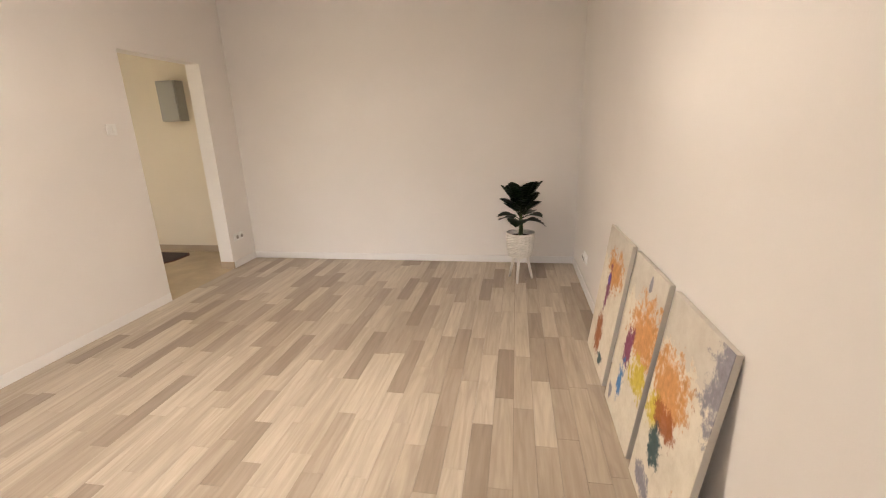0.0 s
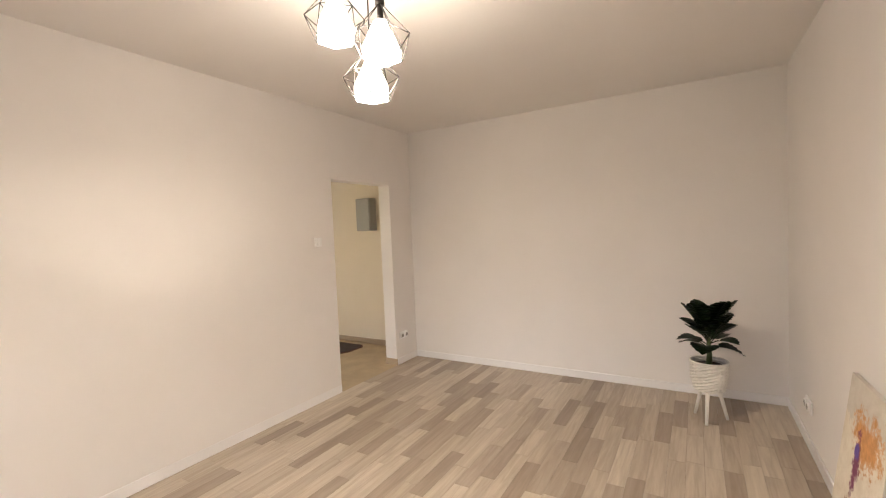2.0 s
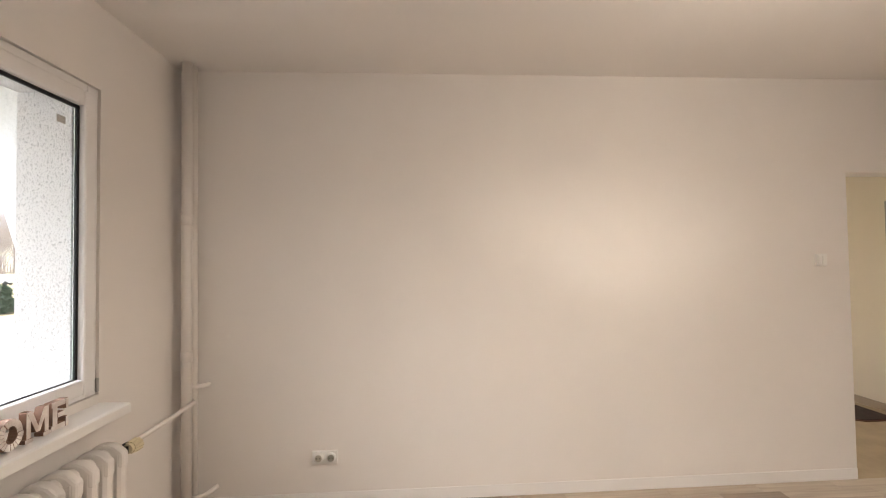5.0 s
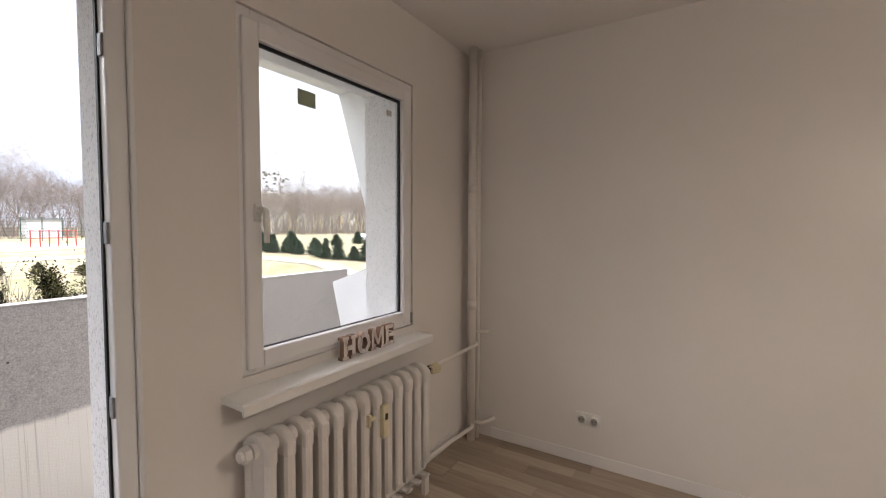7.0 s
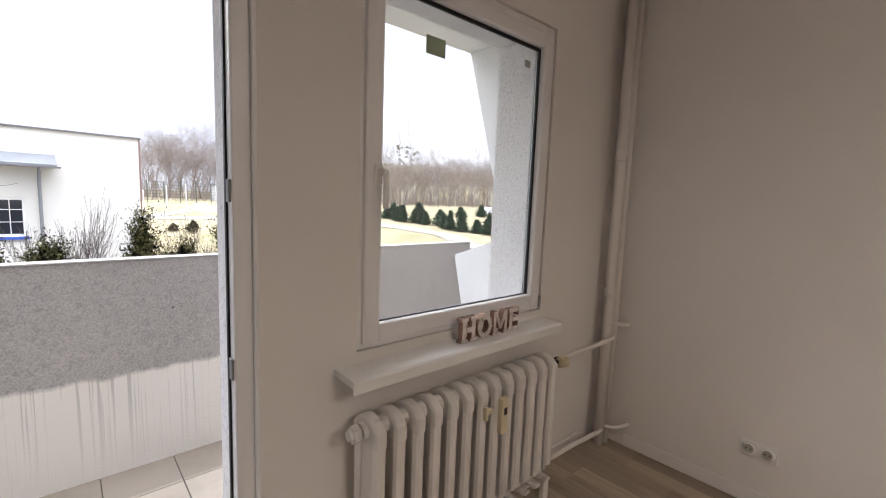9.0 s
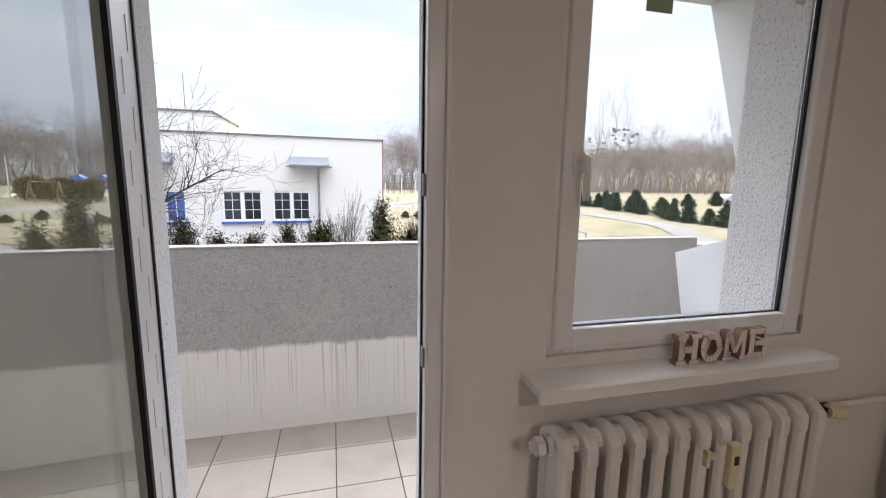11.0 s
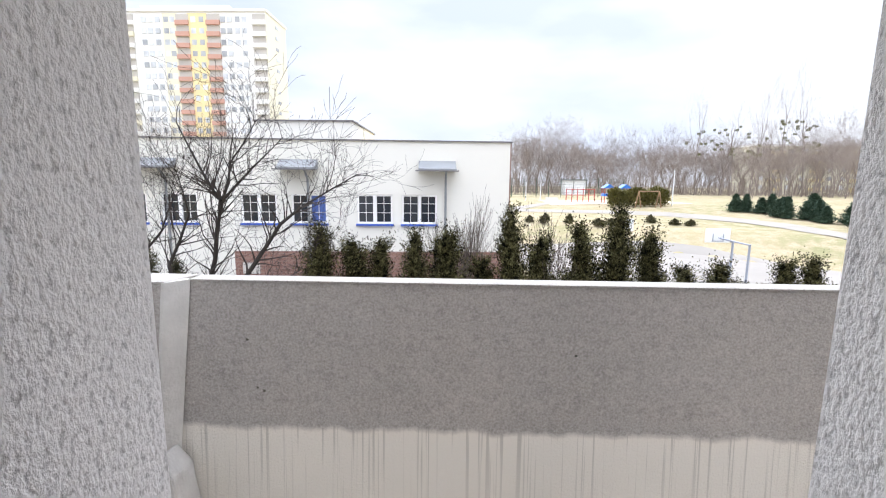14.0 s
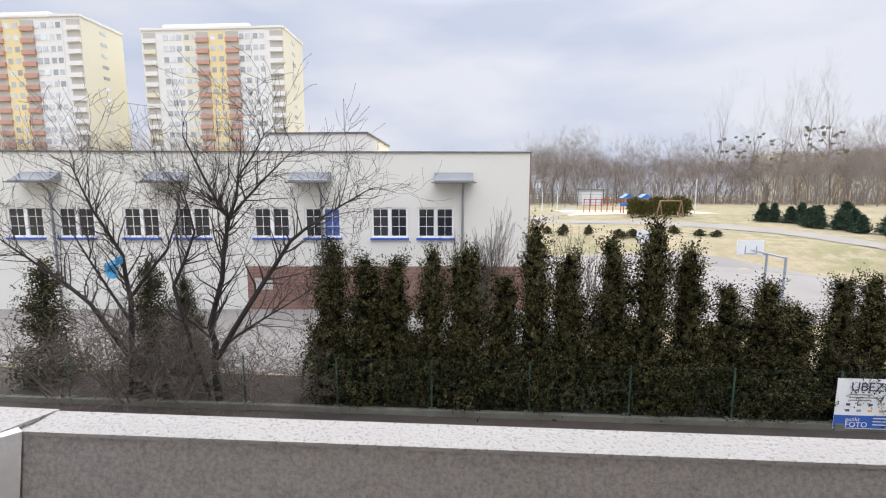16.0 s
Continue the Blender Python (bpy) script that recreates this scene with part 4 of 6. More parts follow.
part("stem", tubes((((PX, PY, 0.41), (PX + 0.005, PY - 0.003, 0.50), (PX, PY, 0.63)), [0.022, 0.018, 0.012]), sides=10), plant_stem, pot, "", True)


def big_leaf(base, yaw, rise, length, width, droop, lobes):
    """A lobed leaf blade with a raised midrib and a stalk."""
    bm = bmesh.new()
    n = 14
    rot = Matrix.Rotation(yaw, 3, "Z")
    left, mid, right = [], [], []
    for i in range(n + 1):
        s = i / n
        w = width * (math.sin(math.pi * min(1, s * 0.92 + 0.06)) ** 0.7) * (1 - 0.30 * lobes * (i % 2)) * (1 - 0.35 * s)
        if i == n:
            w = 0.001
        x = 0.06 + length * s
        zc = rise * (x) - droop * (x * x) / max(length, 0.01)
        a = 0.35
        mid.append(bm.verts.new(Vector(base) + rot @ Vector((x, 0, zc))))
        left.append(bm.verts.new(Vector(base) + rot @ Vector((x - 0.015 * (i % 2), w, zc + a * w * 0.6))))
        right.append(bm.verts.new(Vector(base) + rot @ Vector((x - 0.015 * (i % 2), -w, zc + a * w * 0.6))))
    for i in range(n):
        bm.faces.new((mid[i], mid[i + 1], left[i + 1], left[i]))
        bm.faces.new((right[i], right[i + 1], mid[i + 1], mid[i]))
    bmesh.ops.solidify(bm, geom=bm.faces[:], thickness=0.0012)
    tube(bm, [Vector(base), Vector(base) + rot @ Vector((0.06, 0, rise * 0.06))], 0.004, 5)
    part("leaf", bm, pot_leaf, pot)


rl = random.Random(5)
for k in range(15):
    yaw = k * 2.4 + rl.uniform(-0.3, 0.3)
    lvl = k / 14
    big_leaf((PX + 0.01 * math.cos(yaw), PY + 0.01 * math.sin(yaw), 0.55 + 0.10 * lvl), yaw, 0.25 + 1.5 * lvl + rl.uniform(-0.2, 0.2), 0.165 - 0.05 * lvl, 0.105 + rl.uniform(-0.01, 0.015), 0.15 + 0.25 * (1 - lvl), 0.2)
for k in range(5):
    yaw = -1.57 + (k - 2) * 0.7
    big_leaf((PX, PY - 0.01, 0.61 + 0.015 * k), yaw, 1.6 + 0.8 * (k % 2), 0.11, 0.12, 0.5, 0.2)

# ---------- balcony ----------
BZ = -0.012
FX0, FX1 = 0.20, 3.60
bal = thing("balcony_floor", "beige stoneware tiles with dirty joints on the balcony", "floor", (1.9, -0.8, BZ), kind="structure")
part("slab", boxes((-3.0, 8.0, -1.52, OUT - 0.001, -0.25, BZ - 0.004)), grout, bal, "dark dirty joints")
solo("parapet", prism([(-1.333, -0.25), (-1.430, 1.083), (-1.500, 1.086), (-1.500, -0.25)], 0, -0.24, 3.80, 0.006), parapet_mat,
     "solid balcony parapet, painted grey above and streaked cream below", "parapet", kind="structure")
solo("parapet_coping", prism([(-1.427, 1.0835), (-1.503, 1.0865), (-1.503, 1.094), (-1.427, 1.091)], 0, -0.235, 3.608), coping_mat, "pale weathered plaster on the parapet's top", "parapet", kind="structure")
nb = bmesh.new()
vs = [nb.verts.new(p) for p in ((3.767, -1.275, -0.25), (3.665, -1.359, 1.086), (3.612, -1.506, 1.086), (3.712, -1.506, -0.25), (7.0, -1.275, -0.25), (7.0, -1.357, 1.086), (7.0, -1.56, 1.086), (7.0, -1.56, -0.25))]
for f in ((0, 1, 2, 3), (7, 6, 5, 4), (0, 4, 5, 1), (1, 5, 6, 2), (2, 6, 7, 3), (3, 7, 4, 0)):
    nb.faces.new([vs[i] for i in f])
bmesh.ops.bevel(nb, geom=nb.edges[:], offset=0.008, segments=2, affect="EDGES")
solo("parapet_coping", prism([(3.663, -1.356), (7.0, -1.356), (7.0, -1.563), (3.610, -1.509)], 2, 1.0865, 1.094), coping_mat, "pale weathered plaster on the adjoining parapet's top", "parapet", kind="structure")
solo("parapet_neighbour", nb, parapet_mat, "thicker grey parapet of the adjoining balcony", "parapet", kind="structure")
jt = bmesh.new()
vs = [jt.verts.new(p) for p in ((3.744, -1.284, -0.01), (3.660, -1.352, 1.092), (3.604, -1.426, 1.092), (3.695, -1.344, -0.01), (3.758, -1.288, -0.01), (3.674, -1.356, 1.092), (3.628, -1.440, 1.092), (3.72, -1.356, -0.01))]
for f in ((0, 1, 2, 3), (7, 6, 5, 4), (0, 4, 5, 1), (1, 5, 6, 2), (2, 6, 7, 3), (3, 7, 4, 0)):
    jt.faces.new([vs[i] for i in f])
# light on this side face is put into the paler plaster colour
solo("parapet_joint", jt, joint_plaster, "plastered step between two parapets, toned pale as if lit", "parapet", kind="structure")
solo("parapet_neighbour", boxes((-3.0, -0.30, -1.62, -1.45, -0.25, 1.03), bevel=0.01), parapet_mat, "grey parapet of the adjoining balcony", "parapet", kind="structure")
FIN = [(OUT + 0.001, -0.02), (-0.90, -0.02), (-1.17, 1.03), (-0.66, 1.205), (-1.085, 2.545), (OUT + 0.001, 2.545)]
solo("balcony_divider", prism(FIN, 0, 3.60, 3.74, 0.008), plaster_white, "white plastered notched divider between balconies", "divider wall", kind="structure")
solo("balcony_divider", prism(FIN, 0, 0.06, 0.20, 0.008), plaster_white, "white plastered notched divider between balconies", "divider wall", kind="structure")
solo("balcony_roof", boxes((-3.0, 8.0, -1.10, OUT - 0.001, 2.546, 2.72), bevel=0.006), plaster_white, "white plastered slab of the balcony above", "balcony slab", kind="structure")
solo("plaster_foot", prism([(3.56, -0.01), (3.75, -0.01), (3.73, 0.38), (3.67, 0.43), (3.61, 0.36)], 1, -1.365, -1.24, 0.012), joint_plaster, "rough plaster foot at the parapet joint", "plaster", kind="structure")
solo("outer_sill", prism([(OUT - 0.03, 0.895), (OUT - 0.03, 0.908), (-0.058, 0.948), (-0.058, 0.922)], 0, RX0 + 0.002, RX1 - 0.002), grey_metal, "grey sheet-metal outer window sill", "window sill", kind="structure")

for mx, mz, mr in ((2.084, 0.815, 0.007), (3.383, 0.853, 0.007), (3.318, 0.645, 0.007), (3.345, 0.658, 0.006), (1.05, 0.70, 0.005)):
    yy = -1.333 - 0.097 * (mz + 0.25) / 1.333
    mk = bmesh.new()
    ring_v = [mk.verts.new((mx + mr * (0.7 + 0.5 * ((k * 7) % 5) / 5) * math.cos(k * 0.785), yy + 0.0025, mz + mr * (0.6 + 0.5 * ((k * 3) % 4) / 4) * math.sin(k * 0.785))) for k in range(8)]
    mk.faces.new(ring_v)
    bmesh.ops.solidify(mk, geom=mk.faces[:], thickness=0.004)
    solo("parapet_chip", mk, kerb_mat, "small dark chip in the grey parapet paint", "stain", group="parapet chips")

# ---------- ground ----------
GZ = -4.45


def smooth(a, b, v):
    t = min(1.0, max(0.0, (v - a) / (b - a)))
    return t * t * (3 - 2 * t)


def ground_z(x, y):
    """Flat yard by the house, a bank behind the ball court, then a gentle rise."""
    s = -y + 0.5 * max(0.0, -x - 8)
    z = GZ + 1.85 * smooth(40.5, 49, s) + 0.4 * smooth(49, 58, s) + 1.1 * smooth(56, 76, s) + 0.6 * smooth(75, 130, s)
    return z


def axis_steps(near, far, fine, grow):
    out, v, step = [0.0], 0.0, fine
    while v < far:
        if v > near:
            step *= grow
        v += step
        out.append(v)
    return out


gx = axis_steps(70, 3000, 2.0, 1.25)
xs = sorted({-v for v in gx} | set(gx))
ys = [-v for v in axis_steps(110, 3000, 1.6, 1.25)] + [15.0, 80.0, 400.0, 3000.0]
ys = sorted(ys)
gverts = [(x, y, ground_z(x, y)) for y in ys for x in xs]
nx = len(xs)
gfaces = [(j * nx + i, j * nx + i + 1, (j + 1) * nx + i + 1, (j + 1) * nx + i) for j in range(len(ys) - 1) for i in range(nx - 1)]
gme = bpy.data.meshes.new("ground")
gme.from_pydata(gverts, [], gfaces)
gme.materials.append(turf)
for p in gme.polygons:
    p.use_smooth = True
tagged(new("ground", gme), "straw-green late-winter turf with bare patches", "ground", kind="structure")


def strip(name, left, right, lift, material, label, category, steps=24):
    """A paved sheet laid on the ground between two edge lines."""
    bm = bmesh.new()

    def along(line, t):
        n = len(line) - 1
        i = min(int(t * n), n - 1)
        f = t * n - i
        return tuple(a + (b - a) * f for a, b in zip(line[i], line[i + 1]))
    grid = []
    for i in range(steps + 1):
        t = i / steps
        a, b = along(left, t), along(right, t)
        row = []
        for k in range(9):
            f = k / 8
            x, y = a[0] + (b[0] - a[0]) * f, a[1] + (b[1] - a[1]) * f
            row.append(bm.verts.new((x, y, ground_z(x, y) + lift)))
        grid.append(row)
    for r, s in zip(grid, grid[1:]):
        for k in range(8):
            bm.faces.new((r[k], r[k + 1], s[k + 1], s[k]))
    return solo(name, bm, material, label, category, kind="structure")


strip("ball_court", [(-2.5, -21), (-12, -21), (-17, -21), (-20, -21), (-24, -21), (-27, -20), (-33, -19)], [(-2.5, -42.0), (-9, -42.3), (-16, -40.6), (-19.5, -38.2), (-23.0, -34.2), (-25.5, -30.0), (-31, -25.0)], 0.05, asphalt_light, "pale worn concrete ball court", "court", 36)
strip("pavement", [(-2.5, -14.2), (34, -14.2)], [(-2.5, -23.1), (34, -20.9)], 0.03, asphalt_light, "pale concrete yard along the school", "pavement")
strip("earth_bed", [(-9.5, -8.5), (40, -8.5)], [(-9.5, -14.0), (40, -14.0)], 0.02, earth, "dark bare earth under the hedge", "ground")
strip("path", [(-3.5, -62.6), (-8.9, -62.0), (-18.1, -59.2), (-24.5, -56.2), (-28.0, -53.0), (-30.6, -49.0), (-32.0, -45.0), (-32.6, -40.0), (-33.0, -34.5), (-34.0, -28.0), (-36.0, -20.0)],
      [(-3.2, -59.8), (-8.2, -59.2), (-17.1, -56.2), (-22.6, -53.0), (-25.6, -49.6), (-28.0, -46.0), (-29.4, -42.3), (-30.0, -38.0), (-30.5, -33.5), (-31.4, -27.0), (-33.2, -19.5)], 0.05, path_mat, "pale gravel footpath over the grass", "path", 60)
strip("path", [(-3, -62), (-12, -70), (-16, -90)], [(-5, -60.5), (-14, -69.5), (-18.5, -90)], 0.05, path_mat, "pale gravel footpath towards the playground", "path", 30)
strip("play_sand", [(-12, -66), (-34, -66)], [(-12, -78), (-34, -78)], 0.05, sand_mat, "sandy playground surface", "playground", 24)

# ---------- plants, built once as meshes ----------


class Limbs:
    """Collects tapered limbs as one mesh."""

    def __init__(self):
        self.v, self.f = [], []

    def limb(self, pts, radii, sides):
        base = len(self.v)
        a = None
        for i, p in enumerate(pts):
            d = (pts[min(i + 1, len(pts) - 1)] - pts[max(i - 1, 0)]).normalized()
            a = d.orthogonal().normalized() if a is None else (a - d * a.dot(d)).normalized()
            b = d.cross(a)
            for k in range(sides):
                t = 2 * math.pi * k / sides
                self.v.append(p + (a * math.cos(t) + b * math.sin(t)) * radii[i])
        for i in range(len(pts) - 1):
            for k in range(sides):
                j = (k + 1) % sides
                self.f.append((base + i * sides + k, base + i * sides + j, base + (i + 1) * sides + j, base + (i + 1) * sides + k))

    def blade(self, p, d, side, length, width):
        """A pointed flat spray, folded along its middle."""
        base = len(self.v)
        up = d.cross(side)
        self.v += [p, p + d * length * 0.5 + side * width + up * width * 0.3, p + d * length, p + d * length * 0.5 - side * width + up * width * 0.3]
        self.f += [(base, base + 1, base + 2), (base, base + 2, base + 3)]

    def mesh(self, name, material, smooth_it=False):
        me = bpy.data.meshes.new(name)
        me.from_pydata([tuple(v) for v in self.v], [], self.f)
        me.materials.append(material)
        if smooth_it:
            for p in me.polygons:
                p.use_smooth = True
        return me


def grow(rng, trunk, crown, p, d, length, radius, level, depth, spread, up, wander=0.25, thick=2, few=0):
    """A limb and, from it, its own limbs, down to twigs."""
    n = 4 if level < depth - 1 else 3
    pts, radii = [p], [radius]
    q, e = p, d.copy()
    for i in range(n):
        e = (e + Vector((rng.uniform(-wander, wander), rng.uniform(-wander, wander), rng.uniform(-wander, wander) + up))).normalized()
        q = q + e * (length / n)
        pts.append(q)
        radii.append(max(0.0045, radius * (1 - (0.5 if level == 0 else 0.75) * (i + 1) / n)))
    (trunk if level < thick else crown).limb(pts, radii, 6 if level < 2 else (4 if level < 3 else 3))
    if level >= depth:
        return
    kids = rng.randint(3, 5) - (few if level > 1 else 0) if level else rng.randint(5, 7)
    for k in range(kids):
        t = 0.999 if k == 0 else rng.uniform(0.3, 1.0)
        i = min(int(t * n), n - 1)
        f = t * n - i
        start = pts[i].lerp(pts[i + 1], f)
        axis = (pts[i + 1] - pts[i]).normalized()
        side = axis.orthogonal().normalized()
        side.rotate(Matrix.Rotation(rng.uniform(0, 6.283), 3, axis))
        nd = (axis * (1 - spread) + side * spread * (0.35 if k == 0 else 1)).normalized()
        r = radii[i] + (radii[i + 1] - radii[i]) * f
        grow(rng, trunk, crown, start, nd, length * rng.uniform(0.5, 0.75), r * (0.95 if k == 0 else rng.uniform(0.5, 0.7)), level + 1, depth, spread, up, wander, thick, few)


def plant_thing(name, label, category, meshes, group=""):
    t = thing(name, label, category, group=group)
    for n, me in meshes:
        ob = new(n, me)
        ob.parent = t
    return t


def leafless(seed, height, spread, depth, name, label, mats, stems=1, group="", r0=0.02, up=0.06, lean=0.5, few=0):
    rng = random.Random(seed)
    trunk, crown = Limbs(), Limbs()
    for s in range(stems):
        a = rng.uniform(0, 6.283)
        o = Vector((0.12 * math.cos(a), 0.12 * math.sin(a), -0.05)) if stems > 1 else Vector((0, 0, -0.05))
        d = Vector((lean * math.cos(a), lean * math.sin(a), 1)).normalized() if stems > 1 else Vector((rng.uniform(-.05, .05), rng.uniform(-.05, .05), 1)).normalized()
        grow(rng, trunk, crown, o, d, height * rng.uniform(0.5, 0.62), height * r0, 0, depth, spread, up, few=few)
    return plant_thing(name, label, "tree", [("trunk", trunk.mesh("trunk", mats[0], True)), ("crown", crown.mesh("crown", mats[1]))], group)


def conifer(seed, height, radius, count, name, label, leaf, size, power=0.8, group="", droop=-0.1, rag=0.25, core=0.0):
    """A conical evergreen of many small sprays round a tapered trunk."""
    rng = random.Random(seed)
    trunk, crown = Limbs(), Limbs()
    trunk.limb([Vector((0, 0, -0.05)), Vector((0.02, 0, height * 0.5)), Vector((0, 0, height * 0.97))], [height * 0.018, height * 0.01, 0.006], 7)
    if core:
        for i in range(int(count * core)):
            s = rng.random() ** 1.2
            a = rng.uniform(0, 6.283)
            e = radius * (1 - s) ** power * 0.62 * rng.random() ** 0.4
            q = Vector((e * math.cos(a), e * math.sin(a), height * (0.02 + 0.9 * s)))
            d = Vector((0.3 * math.cos(a) + rng.uniform(-.4, .4), 0.3 * math.sin(a) + rng.uniform(-.4, .4), 1)).normalized()
            side = Vector((-math.sin(a), math.cos(a), rng.uniform(-.3, .3))).normalized()
            crown.blade(q, d, side, size * 2.6, size * 0.9)
    plumes = int(70 + 60 * rag)
    for k in range(plumes):
        s = rng.random() ** 1.15
        a = rng.uniform(0, 6.283)
        env = radius * (1 - s) ** power * (0.7 + 0.3 * min(1, s * 7)) + 0.02
        reach = env * rng.uniform(0.25, 0.85 + 0.35 * rag)
        c = Vector((reach * math.cos(a), reach * math.sin(a), height * (0.03 + 0.90 * s)))
        wide, tall = radius * rng.uniform(0.16, 0.30), height * rng.uniform(0.03, 0.065)
        axis = Vector((0.45 * math.cos(a), 0.45 * math.sin(a), 1 + droop)).normalized()
        for i in range(count // plumes):
            q = c + Vector((rng.gauss(0, wide), rng.gauss(0, wide), 0)) * (1 - 0.55 * s) + axis * rng.gauss(0, tall)
            q.z = max(0.04, q.z)
            d = (axis * 0.8 + Vector((rng.uniform(-1, 1), rng.uniform(-1, 1), rng.uniform(-0.6, 0.6)))).normalized()
            side = d.orthogonal().normalized()
            side.rotate(Matrix.Rotation(rng.uniform(0, 6.283), 3, d))
            crown.blade(q, d, side, size * rng.uniform(0.6, 1.5), size * rng.uniform(0.16, 0.36))
    for i in range(60):
        z = height * (0.86 + 0.14 * i / 60)
        d = Vector((rng.uniform(-.5, .5), rng.uniform(-.5, .5), 1)).normalized()
        crown.blade(Vector((rng.gauss(0, 0.04), rng.gauss(0, 0.04), z)), d, d.orthogonal().normalized(), size * 1.2, size * 0.3)
    for i in range(22):
        s = rng.uniform(0.1, 0.9)
        a = rng.uniform(0, 6.283)
        e = radius * (1 - s) ** power * 0.8
        trunk.limb([Vector((0, 0, height * s)), Vector((e * math.cos(a), e * math.sin(a), height * s + e * 0.4))], [0.012, 0.004], 3)
    return plant_thing(name, label, "tree", [("trunk", trunk.mesh("trunk", bark)), ("crown", crown.mesh("crown", leaf))], group)


def place(x, y, scale=(1, 1, 1), turn=0.0, sink=0.0):
    return Matrix.Translation((x, y, ground_z(x, y) - sink)) @ Matrix.Rotation(turn, 4, "Z") @ Matrix.Diagonal((*scale, 1))


def stand(proto, spots, rng):
    """The first spot takes the tree itself, the rest take copies: spots of (x, y, height scale, width scale)."""
    for i, (x, y, hs, ws) in enumerate(spots):
        m = place(x, y, (ws, ws, hs), rng.uniform(0, 6.283))
        if i == 0:
            proto.matrix_world = m
        else:
            copy_thing(proto, m)


rng = random.Random(11)
# evergreen row behind the fence: x and top height
ROW = [(6.65, -0.04), (5.62, -0.40), (4.85, -0.52), (3.78, 0.02), (2.84, 0.50), (1.78, -0.35), (0.93, 0.75), (0.01, 0.37), (-1.16, 0.84), (-2.18, 0.84), (-3.25, 0.55),
       (-4.25, -0.61), (-5.21, -0.84), (-6.11, -1.24), (-7.07, -0.24), (-7.95, -0.68)]
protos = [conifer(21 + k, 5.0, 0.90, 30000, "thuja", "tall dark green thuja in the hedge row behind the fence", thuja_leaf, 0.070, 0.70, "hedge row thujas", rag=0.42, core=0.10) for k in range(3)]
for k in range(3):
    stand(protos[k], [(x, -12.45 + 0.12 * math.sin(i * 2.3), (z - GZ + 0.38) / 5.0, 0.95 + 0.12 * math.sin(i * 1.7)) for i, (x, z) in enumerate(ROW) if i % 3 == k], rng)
sparse = conifer(31, 4.0, 0.95, 14000, "thuja", "thin grey-green young conifer by the fence", bush_leaf, 0.075, 0.7, rag=0.5)
stand(sparse, [(15.9, -12.9, 1.0, 1.0), (12.7, -13.2, 1.0, 0.9), (11.9, -13.6, 0.85, 0.7)], rng)



def forked_tree(base_x, base_y, limbs, seed, label):
    """A leafless tree on a drawn skeleton of main limbs: (start radius, depth drift, points of x and height), with twigs grown from them."""
    r = random.Random(seed)
    trunk, crown = Limbs(), Limbs()
    for radius, drift, line in limbs:
        pts = []
        for i in range(len(line) - 1):
            for f in (0.0, 0.5):
                x = line[i][0] + (line[i + 1][0] - line[i][0]) * f
                z = line[i][1] + (line[i + 1][1] - line[i][1]) * f
                pts.append(Vector((x - base_x + r.uniform(-0.05, 0.05), drift * (z - line[0][1]) + r.uniform(-0.05, 0.05), z)))
        pts.append(Vector((line[-1][0] - base_x, drift * (line[-1][1] - line[0][1]), line[-1][1])))
        n = len(pts) - 1
        radii = [max(0.008, radius * (1 - 0.85 * i / n)) for i in range(n + 1)]
        trunk.limb(pts, radii, 7)
        for k in range(int(4.5 * n)):
            t = r.uniform(0.22, 1.0) * n
            i = min(int(t), n - 1)
            p = pts[i].lerp(pts[i + 1], t - i)
            axis = (pts[i + 1] - pts[i]).normalized()
            side = axis.orthogonal().normalized()
            side.rotate(Matrix.Rotation(r.uniform(0, 6.283), 3, axis))
            d = (axis * 0.55 + side * 0.65 + Vector((0, 0, 0.15))).normalized()
            grow(r, trunk, crown, p, d, r.uniform(0.7, 1.7), radii[i] * 0.42 + 0.004, 3, 5, 0.5, 0.04, 0.3, 3, 1)
    t = plant_thing("bare_tree", label, "tree", [("trunk", trunk.mesh("trunk", bark, True)), ("crown", crown.mesh("crown", twig_dark))])
    t.matrix_world = Matrix.Translation((base_x, base_y, GZ))
    return t


forked_tree(10.0, -12.2, [
    (0.115, 0.02, [(10.0, -0.1), (10.05, 1.2), (10.11, 2.25), (9.71, 3.65), (9.43, 5.35), (9.88, 6.25), (10.5, 7.6)]),
    (0.050, -0.10, [(9.43, 5.3), (9.13, 6.5), (8.4, 7.7)]), (0.045, 0.15, [(9.40, 5.4), (8.3, 6.4), (7.4, 7.2)]),
    (0.090, -0.08, [(9.98, 1.3), (8.81, 3.2), (7.8, 4.7), (6.9, 5.4), (5.5, 6.2)]), (0.050, 0.12, [(9.85, 1.7), (8.5, 2.55), (7.1, 3.4)]),
    (0.070, 0.1, [(10.3, 0.0), (10.9, 3.5), (10.1, 5.0), (10.3, 6.2)])], 5, "leafless spreading tree with dark forked limbs by the fence")
forked_tree(12.8, -12.3, [
    (0.085, 0.03, [(12.8, -0.1), (12.55, 3.0), (12.6, 4.3), (13.35, 5.6), (13.85, 6.9)]), (0.05, -0.1, [(12.5, 3.1), (11.5, 4.45), (10.9, 5.7)]),
    (0.080, 0.05, [(12.8, 1.2), (13.85, 2.85), (15.3, 4.05), (16.6, 5.0)]), (0.045, 0.1, [(12.7, 2.4), (13.6, 4.2), (14.6, 6.0)])], 6, "leafless many-stemmed tree with arching twigs")
sap = leafless(13, 4.2, 0.4, 4, "bare_tree", "slim leafless sapling behind the fence", (bark, twig_dark), r0=0.012)
sap.matrix_world = place(8.0, -13.2, (1, 1, 1), 0.2)
